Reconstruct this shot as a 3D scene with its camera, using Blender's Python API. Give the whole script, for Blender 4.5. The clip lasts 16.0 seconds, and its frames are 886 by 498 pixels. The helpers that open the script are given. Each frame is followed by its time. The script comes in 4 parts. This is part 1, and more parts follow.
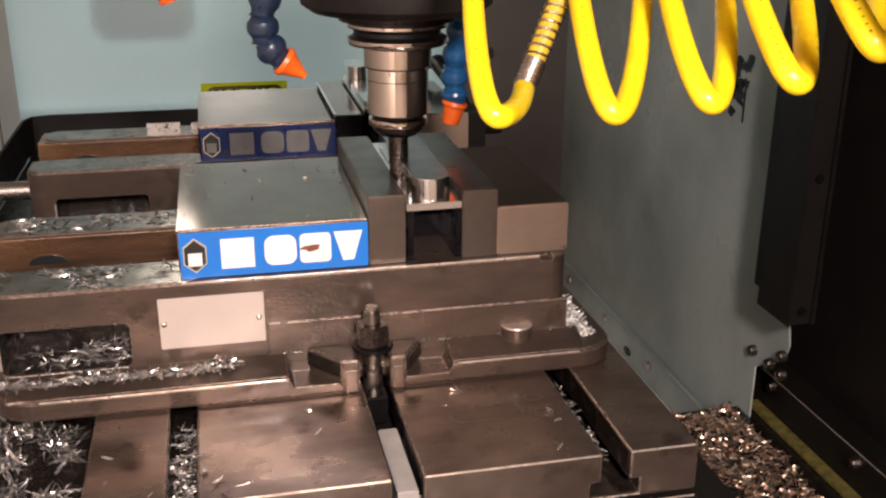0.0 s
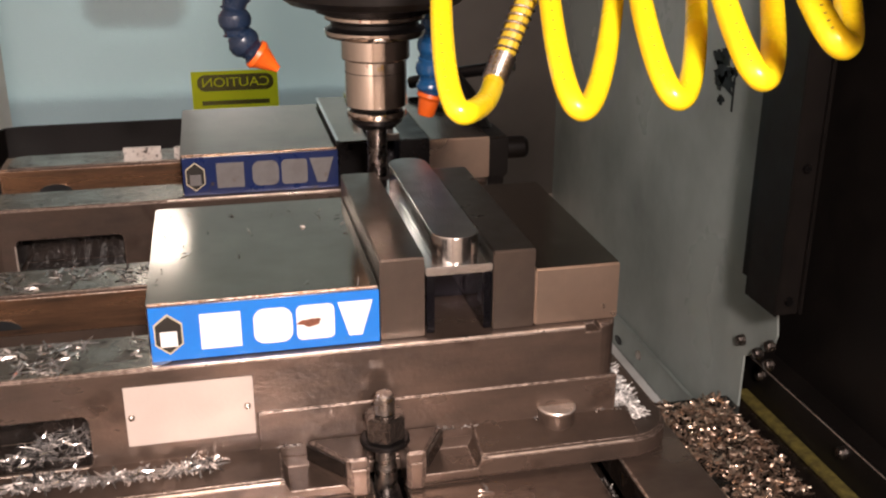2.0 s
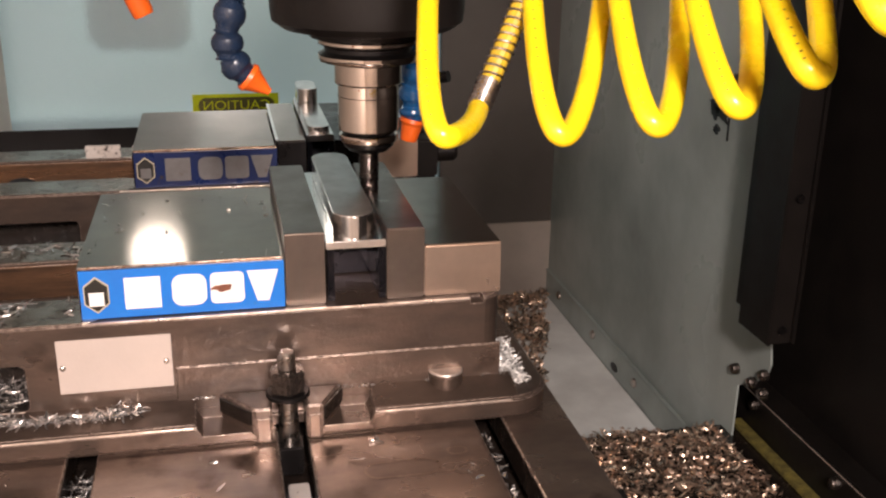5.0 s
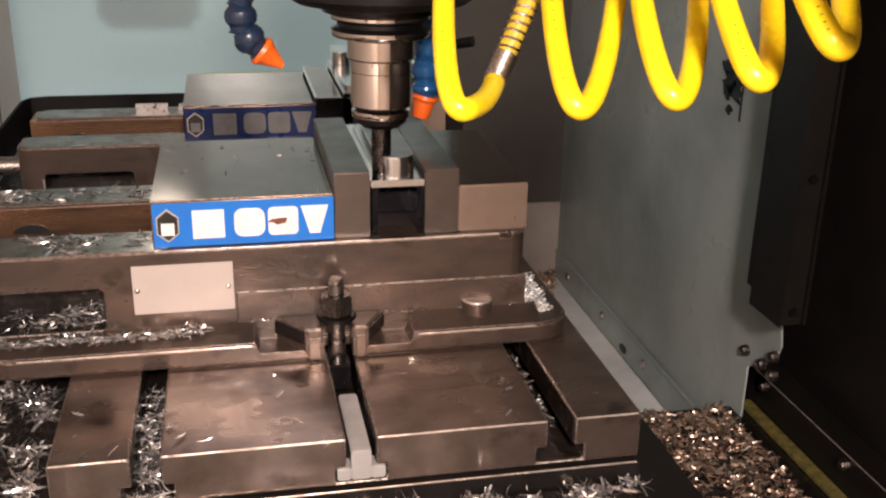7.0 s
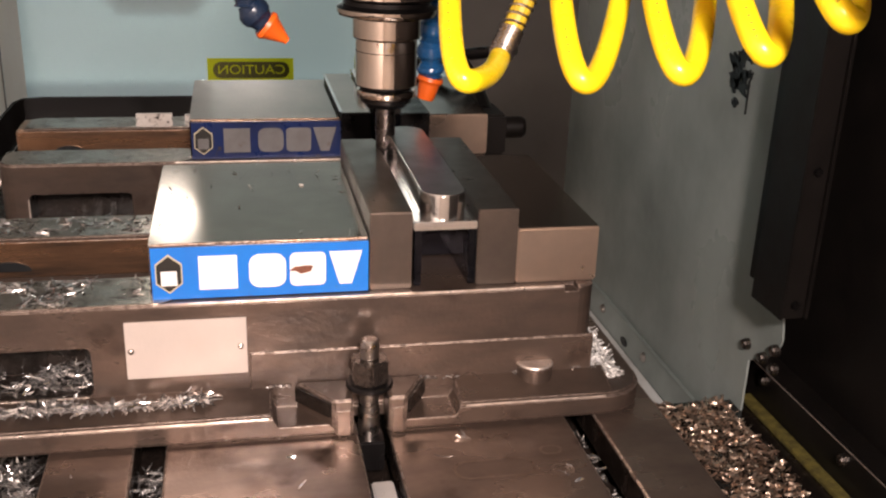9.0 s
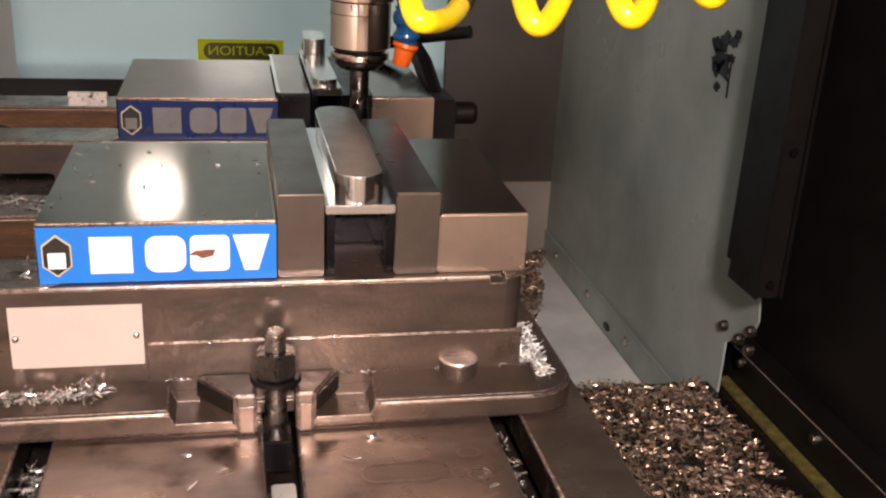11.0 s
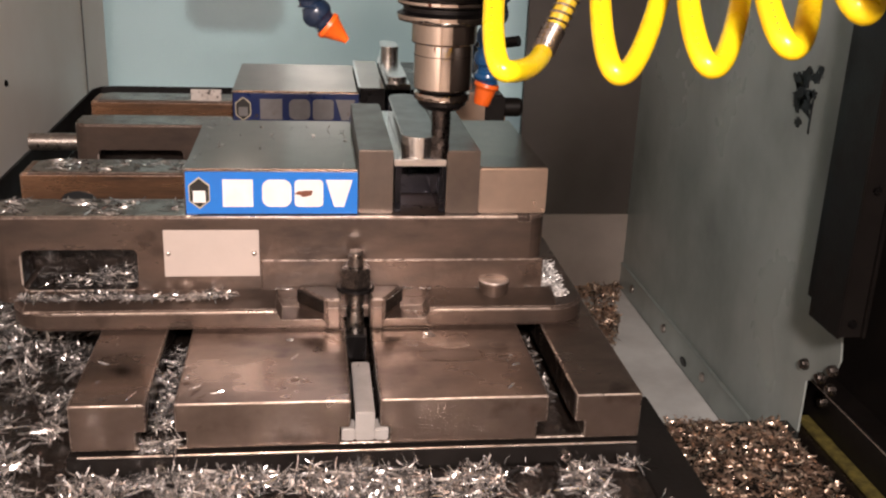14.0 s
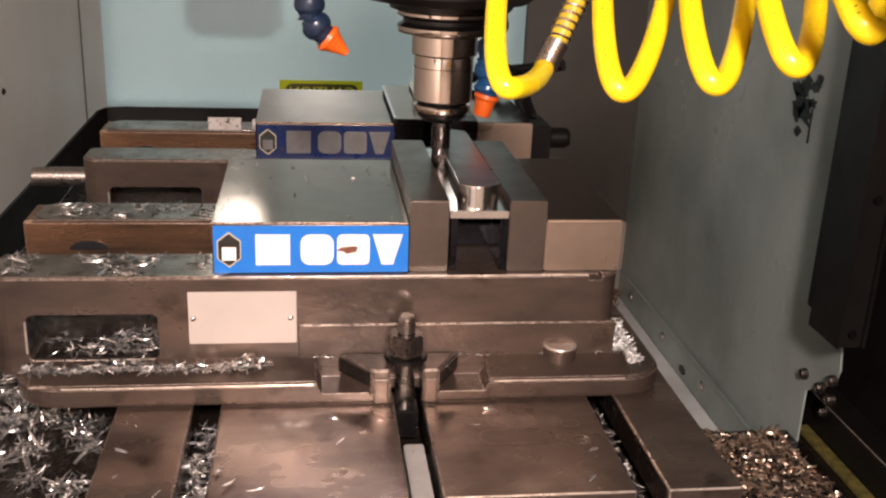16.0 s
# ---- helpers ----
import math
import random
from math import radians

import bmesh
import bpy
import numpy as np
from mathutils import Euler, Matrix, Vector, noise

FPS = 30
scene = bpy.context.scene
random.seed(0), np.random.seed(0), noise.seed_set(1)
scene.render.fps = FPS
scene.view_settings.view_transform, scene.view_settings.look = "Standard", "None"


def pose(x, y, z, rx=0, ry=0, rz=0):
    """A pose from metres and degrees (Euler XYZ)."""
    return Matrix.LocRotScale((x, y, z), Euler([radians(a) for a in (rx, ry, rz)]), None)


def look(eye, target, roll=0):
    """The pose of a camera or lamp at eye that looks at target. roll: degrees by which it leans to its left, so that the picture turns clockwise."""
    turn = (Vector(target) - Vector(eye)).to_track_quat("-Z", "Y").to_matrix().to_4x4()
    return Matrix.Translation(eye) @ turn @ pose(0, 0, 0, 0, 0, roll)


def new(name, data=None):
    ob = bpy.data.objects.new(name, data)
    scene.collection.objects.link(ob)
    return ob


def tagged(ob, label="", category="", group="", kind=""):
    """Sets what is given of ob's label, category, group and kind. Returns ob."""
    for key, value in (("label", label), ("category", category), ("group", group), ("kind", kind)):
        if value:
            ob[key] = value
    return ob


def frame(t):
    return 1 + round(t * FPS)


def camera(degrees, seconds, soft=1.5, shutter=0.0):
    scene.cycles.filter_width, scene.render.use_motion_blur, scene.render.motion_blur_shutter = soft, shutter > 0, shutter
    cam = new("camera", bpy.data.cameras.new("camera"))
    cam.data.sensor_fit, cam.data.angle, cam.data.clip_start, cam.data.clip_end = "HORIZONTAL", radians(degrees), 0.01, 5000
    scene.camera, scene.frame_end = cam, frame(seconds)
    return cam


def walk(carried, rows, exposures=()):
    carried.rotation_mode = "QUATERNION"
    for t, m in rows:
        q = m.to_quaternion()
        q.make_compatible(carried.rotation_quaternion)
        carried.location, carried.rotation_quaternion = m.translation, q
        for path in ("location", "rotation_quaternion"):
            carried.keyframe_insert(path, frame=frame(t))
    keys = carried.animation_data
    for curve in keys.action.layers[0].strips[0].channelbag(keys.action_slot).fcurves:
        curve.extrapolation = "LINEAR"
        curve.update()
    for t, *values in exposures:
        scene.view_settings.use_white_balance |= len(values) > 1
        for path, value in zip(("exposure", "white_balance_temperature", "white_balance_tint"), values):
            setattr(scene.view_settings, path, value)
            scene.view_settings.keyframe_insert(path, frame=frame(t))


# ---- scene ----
cam = camera(46.9, 16.0, soft=2.2)
CAM = [
    (0, -0.0850, -0.5822, 0.2280, -12.73, -20.30, 0.25),
    (0.5, -0.0835, -0.5825, 0.2286, -12.73, -20.76, 0.17),
    (1, -0.0815, -0.5826, 0.2285, -12.67, -20.79, 0.25),
    (1.5, -0.0755, -0.5809, 0.2298, -12.79, -20.88, 0.31),
    (2, -0.0715, -0.5807, 0.2309, -12.78, -21.07, 0.18),
    (2.5, -0.0684, -0.5822, 0.2320, -13.02, -21.22, 0.16),
    (3, -0.0669, -0.5852, 0.2305, -13.23, -21.42, 0.22),
    (5.5, -0.0644, -0.5869, 0.2312, -12.51, -19.41, 1.03),
    (6, -0.0657, -0.5858, 0.2299, -12.52, -19.95, 1.09),
    (6.5, -0.0663, -0.5852, 0.2280, -12.49, -20.19, 1.05),
    (7, -0.0674, -0.5852, 0.2272, -12.21, -20.62, 1.14),
    (7.5, -0.0677, -0.5853, 0.2250, -12.32, -20.75, 1.47),
    (8, -0.0675, -0.5846, 0.2238, -12.24, -20.85, 1.62),
    (10.5, -0.0606, -0.5988, 0.2044, -12.17, -20.88, 3.03),
    (11, -0.0535, -0.6081, 0.2010, -12.29, -21.00, 3.17),
    (11.5, -0.0512, -0.6168, 0.2067, -11.81, -21.27, 3.07),
    (12, -0.0496, -0.6129, 0.2085, -10.69, -20.63, 2.91),
    (12.5, -0.0510, -0.6192, 0.2163, -8.71, -18.83, 2.28),
    (13, -0.0539, -0.6195, 0.2135, -8.29, -19.03, 2.20),
    (13.5, -0.0555, -0.6174, 0.2130, -7.78, -19.63, 2.10),
    (14, -0.0584, -0.6161, 0.2101, -7.79, -19.63, 2.35),
    (14.5, -0.0609, -0.6156, 0.2106, -7.66, -19.53, 2.48),
    (15, -0.0598, -0.6149, 0.2152, -7.56, -19.36, 2.67),
    (15.5, -0.0578, -0.6124, 0.2142, -7.79, -19.39, 2.62),
    (16, -0.0596, -0.6110, 0.2139, -7.94, -19.38, 2.46),
]
walk(cam, [(t, pose(x, y, z, 90 + pitch, 0, yaw) @ pose(0, 0, 0, 0, 0, roll)) for t, x, y, z, yaw, pitch, roll in CAM])
# travel of the machine table: seconds, across, along
TABLE = [
    (0, 0.0, 0.0), (0.5, 0.0010, -0.0279), (1, 0.0012, -0.0570), (1.5, 0.0015, -0.0874), (2, 0.0014, -0.1166), (2.5, -0.0038, -0.1444),
    (3, -0.0235, -0.1488), (3.5, -0.0332, -0.1240), (4, -0.0334, -0.0945), (4.5, -0.0334, -0.0650), (5, -0.0334, -0.0355),
    (5.5, -0.0334, -0.0059), (6, -0.0335, 0.0231), (6.5, -0.0221, 0.0404), (7, -0.0048, 0.0338), (7.5, -0.0001, 0.0039),
    (8, 0.0002, -0.0253), (8.5, 0.0004, -0.0545), (9, 0.0005, -0.0840), (9.5, 0.0004, -0.1140), (10, -0.0050, -0.1440),
    (10.5, -0.0231, -0.1547), (11, -0.0333, -0.1312), (11.5, -0.0333, -0.1016), (12, -0.0330, -0.0715), (12.5, -0.0331, -0.0434),
    (13, -0.0332, -0.0142), (13.5, -0.0332, 0.0172), (14, -0.0273, 0.0375), (14.5, -0.0113, 0.0336), (15, -0.0022, 0.0059),
    (15.5, -0.0017, -0.0223), (16, -0.0013, -0.0495),
]

# ---------------------------------------------------------------- light
world = bpy.data.worlds.new("world")
world.use_nodes = True
world.node_tree.nodes["Background"].inputs[0].default_value = (0.75, 0.85, 1.0, 1)
world.node_tree.nodes["Background"].inputs[1].default_value = 0.02
scene.world = world
scene.view_settings.exposure = 0.0


def lamp(name, eye, target, size, watts, colour, spread=180):
    data = bpy.data.lights.new(name, "AREA")
    data.shape, data.size, data.energy, data.color, data.spread = "DISK", size, watts, colour, radians(spread)
    ob = new(name, data)
    ob.matrix_world = look(eye, target)
    return ob


lamp("shop_light", (-0.03, -1.00, 0.54), (0.0, -0.30, -0.12), 0.14, 20.8, (1.0, 0.835, 0.775))
lamp("work_light", (-0.150, 0.66, 0.272), (-0.04, 0.0, 0.0), 0.066, 0.095, (1.0, 0.90, 0.80))



# ---------------------------------------------------------------- materials
def material(name, colour, rough=0.5, metal=0.0, dark=None, scale=40.0, amount=0.5, bump=0.0, fine=600.0, stretch=(1, 1, 1),
             rough_var=0.12, coat=0.0, emit=0.0, island=False, spots=None, smear=(1, 1, 1), worn=None, wet=0.0):
    m = bpy.data.materials.new(name)
    m.use_nodes = True
    nt = m.node_tree
    b = nt.nodes["Principled BSDF"]
    b.inputs["Metallic"].default_value = metal
    b.inputs["Coat Weight"].default_value = coat
    b.inputs["Coat Roughness"].default_value = 0.12
    co = nt.nodes.new("ShaderNodeTexCoord")
    mp = nt.nodes.new("ShaderNodeMapping")
    mp.inputs["Scale"].default_value = stretch
    nt.links.new(co.outputs["Object"], mp.inputs["Vector"])
    big = nt.nodes.new("ShaderNodeTexNoise")
    big.inputs["Scale"].default_value, big.inputs["Detail"].default_value, big.inputs["Roughness"].default_value = scale, 5, 0.6
    small = nt.nodes.new("ShaderNodeTexNoise")
    small.inputs["Scale"].default_value, small.inputs["Detail"].default_value = fine, 3
    sm = nt.nodes.new("ShaderNodeMapping")
    sm.inputs["Scale"].default_value = smear
    nt.links.new(co.outputs["Object"], sm.inputs["Vector"])
    nt.links.new(sm.outputs["Vector"], big.inputs["Vector"])
    nt.links.new(mp.outputs["Vector"], small.inputs["Vector"])
    dark = dark or tuple(0.55 * v for v in colour)
    ramp = nt.nodes.new("ShaderNodeMapRange")
    ramp.inputs["From Min"].default_value, ramp.inputs["From Max"].default_value = 0.35, 0.68
    ramp.inputs["To Max"].default_value = amount
    nt.links.new(big.outputs["Fac"], ramp.inputs["Value"])
    mix = nt.nodes.new("ShaderNodeMix")
    mix.data_type = "RGBA"
    mix.inputs["A"].default_value, mix.inputs["B"].default_value = (*colour, 1), (*dark, 1)
    nt.links.new(ramp.outputs["Result"], mix.inputs["Factor"])
    out = mix.outputs["Result"]
    if spots:
        vor = nt.nodes.new("ShaderNodeTexNoise")
        vor.inputs["Scale"].default_value, vor.inputs["Detail"].default_value = spots[1], 4
        nt.links.new(co.outputs["Object"], vor.inputs["Vector"])
        cut = nt.nodes.new("ShaderNodeMapRange")
        cut.inputs["From Min"].default_value, cut.inputs["From Max"].default_value = spots[2], spots[2] + 0.11
        nt.links.new(vor.outputs["Fac"], cut.inputs["Value"])
        mix2 = nt.nodes.new("ShaderNodeMix")
        mix2.data_type = "RGBA"
        mix2.inputs["B"].default_value = (*spots[0], 1)
        nt.links.new(out, mix2.inputs["A"])
        nt.links.new(cut.outputs["Result"], mix2.inputs["Factor"])
        out = mix2.outputs["Result"]
    if worn:
        # rounded, rubbed edges, lightened for their highlights too: (colour, radius)
        bev = nt.nodes.new("ShaderNodeBevel")
        bev.samples = 4
        bev.inputs["Radius"].default_value = worn[1]
        flat = nt.nodes.new("ShaderNodeNewGeometry")
        dot = nt.nodes.new("ShaderNodeVectorMath")
        dot.operation = "DOT_PRODUCT"
        nt.links.new(bev.outputs["Normal"], dot.inputs[0])
        nt.links.new(flat.outputs["Normal"], dot.inputs[1])
        rub = nt.nodes.new("ShaderNodeMapRange")
        rub.inputs["From Min"].default_value, rub.inputs["From Max"].default_value = 0.985, 0.80
        nt.links.new(dot.outputs["Value"], rub.inputs["Value"])
        patchy = nt.nodes.new("ShaderNodeMath")
        patchy.operation = "MULTIPLY"
        gate = nt.nodes.new("ShaderNodeMapRange")
        gate.inputs["From Min"].default_value, gate.inputs["From Max"].default_value = 0.36, 0.60
        nt.links.new(small.outputs["Fac"], gate.inputs["Value"])
        nt.links.new(rub.outputs["Result"], patchy.inputs[0])
        nt.links.new(gate.outputs["Result"], patchy.inputs[1])
        mix3 = nt.nodes.new("ShaderNodeMix")
        mix3.data_type = "RGBA"
        mix3.inputs["B"].default_value = (*worn[0], 1)
        nt.links.new(out, mix3.inputs["A"])
        nt.links.new(patchy.outputs["Value"], mix3.inputs["Factor"])
        out = mix3.outputs["Result"]
    if island:
        geo = nt.nodes.new("ShaderNodeNewGeometry")
        hsv = nt.nodes.new("ShaderNodeHueSaturation")
        mr = nt.nodes.new("ShaderNodeMapRange")
        mr.inputs["To Min"].default_value, mr.inputs["To Max"].default_value = 0.15, 1.30
        nt.links.new(geo.outputs["Random Per Island"], mr.inputs["Value"])
        nt.links.new(mr.outputs["Result"], hsv.inputs["Value"])
        nt.links.new(out, hsv.inputs["Color"])
        out = hsv.outputs["Color"]
    nt.links.new(out, b.inputs["Base Color"])
    rr = nt.nodes.new("ShaderNodeMapRange")
    rr.inputs["From Min"].default_value, rr.inputs["From Max"].default_value = 0.3, 0.7
    rr.inputs["To Min"].default_value, rr.inputs["To Max"].default_value = max(0.03, rough - rough_var), min(1, rough + rough_var)
    nt.links.new(big.outputs["Fac"], rr.inputs["Value"])
    nt.links.new(rr.outputs["Result"], b.inputs["Roughness"])
    if bump:
        bp = nt.nodes.new("ShaderNodeBump")
        bp.inputs["Strength"].default_value, bp.inputs["Distance"].default_value = bump, 0.001
        add = nt.nodes.new("ShaderNodeMath")
        add.operation = "MULTIPLY_ADD"
        add.inputs[1].default_value = 0.6
        nt.links.new(big.outputs["Fac"], add.inputs[0])
        nt.links.new(small.outputs["Fac"], add.inputs[2])
        nt.links.new(add.outputs["Value"], bp.inputs["Height"])
        if worn:
            nt.links.new(bev.outputs["Normal"], bp.inputs["Normal"])
        nt.links.new(bp.outputs["Normal"], b.inputs["Normal"])
        if wet:
            b.inputs["Coat Roughness"].default_value = 0.07
            drops = nt.nodes.new("ShaderNodeBump")
            drops.inputs["Strength"].default_value, drops.inputs["Distance"].default_value = wet, 0.002
            beads = nt.nodes.new("ShaderNodeTexNoise")
            beads.inputs["Scale"].default_value, beads.inputs["Detail"].default_value = 170, 4
            nt.links.new(co.outputs["Object"], beads.inputs["Vector"])
            nt.links.new(beads.outputs["Fac"], drops.inputs["Height"])
            nt.links.new(bp.outputs["Normal"], drops.inputs["Normal"])
            nt.links.new(drops.outputs["Normal"], b.inputs["Coat Normal"])
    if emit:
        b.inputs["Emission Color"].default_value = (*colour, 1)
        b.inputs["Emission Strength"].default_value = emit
    return m


def translucent(m):
    """Lets half of the light through a thin sticker."""
    nt = m.node_tree
    b, out = nt.nodes["Principled BSDF"], nt.nodes["Material Output"]
    t, mx = nt.nodes.new("ShaderNodeBsdfTranslucent"), nt.nodes.new("ShaderNodeMixShader")
    nt.links.new(b.inputs["Base Color"].links[0].from_socket, t.inputs["Color"])
    mx.inputs[0].default_value = 0.8
    nt.links.new(b.outputs[0], mx.inputs[1])
    nt.links.new(t.outputs[0], mx.inputs[2])
    nt.links.new(mx.outputs[0], out.inputs[0])


CAST = material("oily_cast_iron", (0.140, 0.100, 0.079), 0.38, 0.65, (0.050, 0.036, 0.029), 24, 1.0, 0.13, 380, rough_var=0.18, coat=0.38, smear=(0.45, 0.45, 1.3), spots=((0.060, 0.040, 0.031), 34, 0.60), worn=((0.44, 0.34, 0.285), 0.0013), wet=0.22)
STEEL = material("ground_steel", (0.31, 0.26, 0.22), 0.125, 1.0, (0.205, 0.168, 0.14), 22, 0.8, 0.012, 300, (1, 0.3, 1), 0.04)
RAIL = material("oily_rail_top", (0.36, 0.33, 0.29), 0.26, 0.9, (0.17, 0.145, 0.12), 50, 1.0, 0.06, 500, rough_var=0.1, spots=((0.06, 0.045, 0.036), 120, 0.60))
GROUND = material("brushed_jaw_block", (0.70, 0.57, 0.475), 0.30, 1.0, (0.48, 0.385, 0.315), 20, 0.7, 0.05, 400, (1, 1, 0.15), 0.06)
JAW = material("jaw_steel", (0.25, 0.212, 0.187), 0.32, 1.0, (0.15, 0.125, 0.108), 26, 0.7, 0.05, 500, (1, 1, 0.15), 0.08)
PLATE = material("table_iron", (0.26, 0.196, 0.160), 0.35, 0.85, (0.098, 0.071, 0.057), 13, 1.0, 0.10, 420, rough_var=0.20, coat=0.32, wet=0.12, smear=(0.8, 1.3, 1), spots=((0.075, 0.050, 0.039), 30, 0.60), worn=((0.74, 0.64, 0.56), 0.0010))
BRIGHT = material("machined_aluminium", (0.80, 0.79, 0.78), 0.16, 1.0, (0.66, 0.64, 0.63), 30, 0.5, 0.06, 700, (1, 0.1, 1), 0.05)
MATTE_AL = material("milled_aluminium", (0.45, 0.44, 0.43), 0.36, 1.0, (0.34, 0.33, 0.32), 60, 0.6, 0.2, 900, (1, 0.2, 1), 0.08)
CHROME = material("polished_holder_steel", (0.74, 0.64, 0.56), 0.10, 1.0, (0.56, 0.46, 0.39), 30, 0.5, 0.012, 200, (0.1, 0.1, 3), 0.04)
DARKMETAL = material("black_oxide_and_shaded_steel", (0.028, 0.025, 0.025), 0.32, 0.8, (0.014, 0.0125, 0.0125), 40, 0.6, 0.15)
SHADED_STEEL = material("shaded_jaw_gap_steel", (0.020, 0.020, 0.027), 0.20, 0.9, (0.008, 0.008, 0.011), 60, 0.8, 0.08, coat=0.2)
BLACK = material("black_enamel", (0.0085, 0.0072, 0.0066), 0.42, 0.0, (0.0125, 0.0098, 0.0085), 18, 0.7, 0.15, 300)
BLUE = material("blue_label", (0.012, 0.17, 0.60), 0.38, 0.0, (0.010, 0.13, 0.50), 60, 0.5, 0.05, spots=((0.12, 0.08, 0.06), 150, 0.70))
WHITE = material("white_print", (0.82, 0.80, 0.78), 0.4, 0.0, (0.70, 0.66, 0.62), 90, 0.5, 0.05, spots=((0.25, 0.15, 0.10), 130, 0.72))
BADGE = material("black_print", (0.02, 0.018, 0.015), 0.4)
# shaded copies of the label's blue and white, for the rear vise
SHADED_BLUE = material("shaded_blue_label", (0.010, 0.021, 0.085), 0.34, 0.0, (0.008, 0.014, 0.055), 45, 0.8, 0.05, spots=((0.05, 0.035, 0.03), 120, 0.68))
SHADED_PRINT = material("shaded_white_print", (0.155, 0.15, 0.15), 0.4, 0.0, (0.11, 0.10, 0.095), 80, 0.7, 0.05, spots=((0.10, 0.07, 0.05), 110, 0.68))
GOLD = material("pale_gold_print", (0.55, 0.48, 0.33), 0.4)
RUST = material("rusty_scrape", (0.22, 0.08, 0.045), 0.6, 0.1, (0.10, 0.04, 0.025), 300, 0.8)
CREAM = material("blank_plate_aluminium", (0.54, 0.465, 0.42), 0.42, 0.15, (0.48, 0.41, 0.365), 40, 0.5, 0.08)
WALL = material("grey_green_paint", (0.43, 0.485, 0.46), 0.36, 0.0, (0.23, 0.26, 0.243), 4.5, 1.0, 0.12, 200, rough_var=0.14, smear=(1, 0.8, 0.7))
FLOORP = material("grey_floor_paint", (0.86, 0.86, 0.84), 0.45, 0.0, (0.58, 0.57, 0.55), 9, 0.8, 0.12)
BEIGE = material("beige_door_paint", (0.84, 0.755, 0.68), 0.42, 0.0, (0.77, 0.68, 0.605), 7, 0.6, 0.1)
LIT_TAUPE = material("lit_taupe_paint", (0.46, 0.405, 0.355), 0.5, 0.0, (0.33, 0.285, 0.245), 7, 0.9, 0.1)
TAUPE = material("dark_taupe_paint", (0.10, 0.088, 0.076), 0.5, 0.0, (0.065, 0.057, 0.05), 6, 0.7, 0.1)
# backdrop boards glow in place of the light beyond the window
OUTSIDE = material("glowing_pale_backdrop", (0.57, 0.645, 0.645), 0.7, 0.0, (0.50, 0.58, 0.595), 2.2, 0.8, emit=0.375)
OUTSIDE_DIM = material("glowing_dim_smudge", (0.44, 0.47, 0.47), 0.7, 0.0, (0.40, 0.43, 0.43), 3, 0.6, emit=0.26)
OUTSIDE_LOW = material("glowing_dim_band", (0.44, 0.50, 0.52), 0.7, 0.0, (0.38, 0.44, 0.46), 3, 0.6, emit=0.28)
YELLOW = material("yellow_hose", (0.98, 0.75, 0.014), 0.30, 0.0, (0.93, 0.52, 0.008), 38, 0.7, 0.03, coat=0.25)
HOSEPRINT = material("faded_brown_print", (0.30, 0.20, 0.02), 0.5)
SPRINGY = material("yellow_stained_hose_end", (0.55, 0.38, 0.03), 0.35, 0.0, (0.28, 0.17, 0.02), 120, 0.7)
SIGN = material("yellow_sticker", (0.95, 0.88, 0.03), 0.4, 0.0, (0.86, 0.78, 0.03), 40, 0.4)
translucent(SIGN)
OLIVE = material("olive_sticker_print", (0.13, 0.11, 0.02), 0.45)
NAVY = material("dark_blue_plastic", (0.010, 0.022, 0.050), 0.30, 0.0, (0.008, 0.012, 0.022), 90, 0.6, 0.08)
TEAL = material("blue_plastic", (0.012, 0.075, 0.20), 0.28, 0.0, (0.008, 0.04, 0.10), 90, 0.6, 0.08)
ORANGE = material("orange_plastic", (0.80, 0.13, 0.012), 0.35, 0.0, (0.60, 0.09, 0.01), 80, 0.5, 0.06)
CHIP = material("brown_metal_chips", (0.95, 0.74, 0.59), 0.32, 0.85, (0.64, 0.45, 0.33), 60, 0.8, island=True)
SWARF = material("pale_aluminium_swarf", (0.92, 0.89, 0.87), 0.22, 0.85, (0.66, 0.61, 0.57), 60, 0.7, island=True)
FIBRE = material("white_fine_swarf", (0.92, 0.90, 0.87), 0.35, 0.3, (0.70, 0.66, 0.62), 60, 0.6, island=True)
# real sludge on tray and ledge; painted shade in pockets, slots and ears
SLUDGE_SHADE = material("wet_sludge_and_painted_shade", (0.009, 0.007, 0.006), 0.20, 0.0, (0.021, 0.015, 0.012), 60, 0.9, 0.9, 160)
STRIP = material("yellow_edge_tape", (0.22, 0.18, 0.045), 0.6, 0.0, (0.06, 0.05, 0.018), 90, 0.9, 0.3)
PALEBAR = material("pale_grey_plastic_bar", (0.44, 0.42, 0.40), 0.4, 0.2, (0.33, 0.30, 0.28), 60, 0.6, 0.1)
OILBOLT = material("oily_dark_bolt", (0.16, 0.135, 0.12), 0.25, 0.9, (0.05, 0.04, 0.035), 300, 0.8, coat=0.4)
BOLT = material("zinc_bolt", (0.55, 0.50, 0.46), 0.3, 1.0, (0.3, 0.26, 0.23), 200, 0.7)
COPPER = material("rust_brown_rail", (0.46, 0.255, 0.145), 0.30, 0.85, (0.055, 0.041, 0.034), 26, 1.0, 0.14, smear=(0.35, 1, 2.6), worn=((0.66, 0.54, 0.46), 0.0012))
# edge wear, brightened to paint the wet highlights along edges
WORN_GLINT = material("worn_edge_and_glint", (0.86, 0.77, 0.70), 0.34, 0.8, (0.34, 0.27, 0.22), 110, 0.8)
SPECK = material("speckled_white_plate", (0.62, 0.58, 0.54), 0.4, 0.1, (0.40, 0.34, 0.30), 90, 0.8, spots=((0.04, 0.03, 0.025), 210, 0.54))
BLACK.node_tree.nodes["Principled BSDF"].inputs["Specular IOR Level"].default_value = 0.22
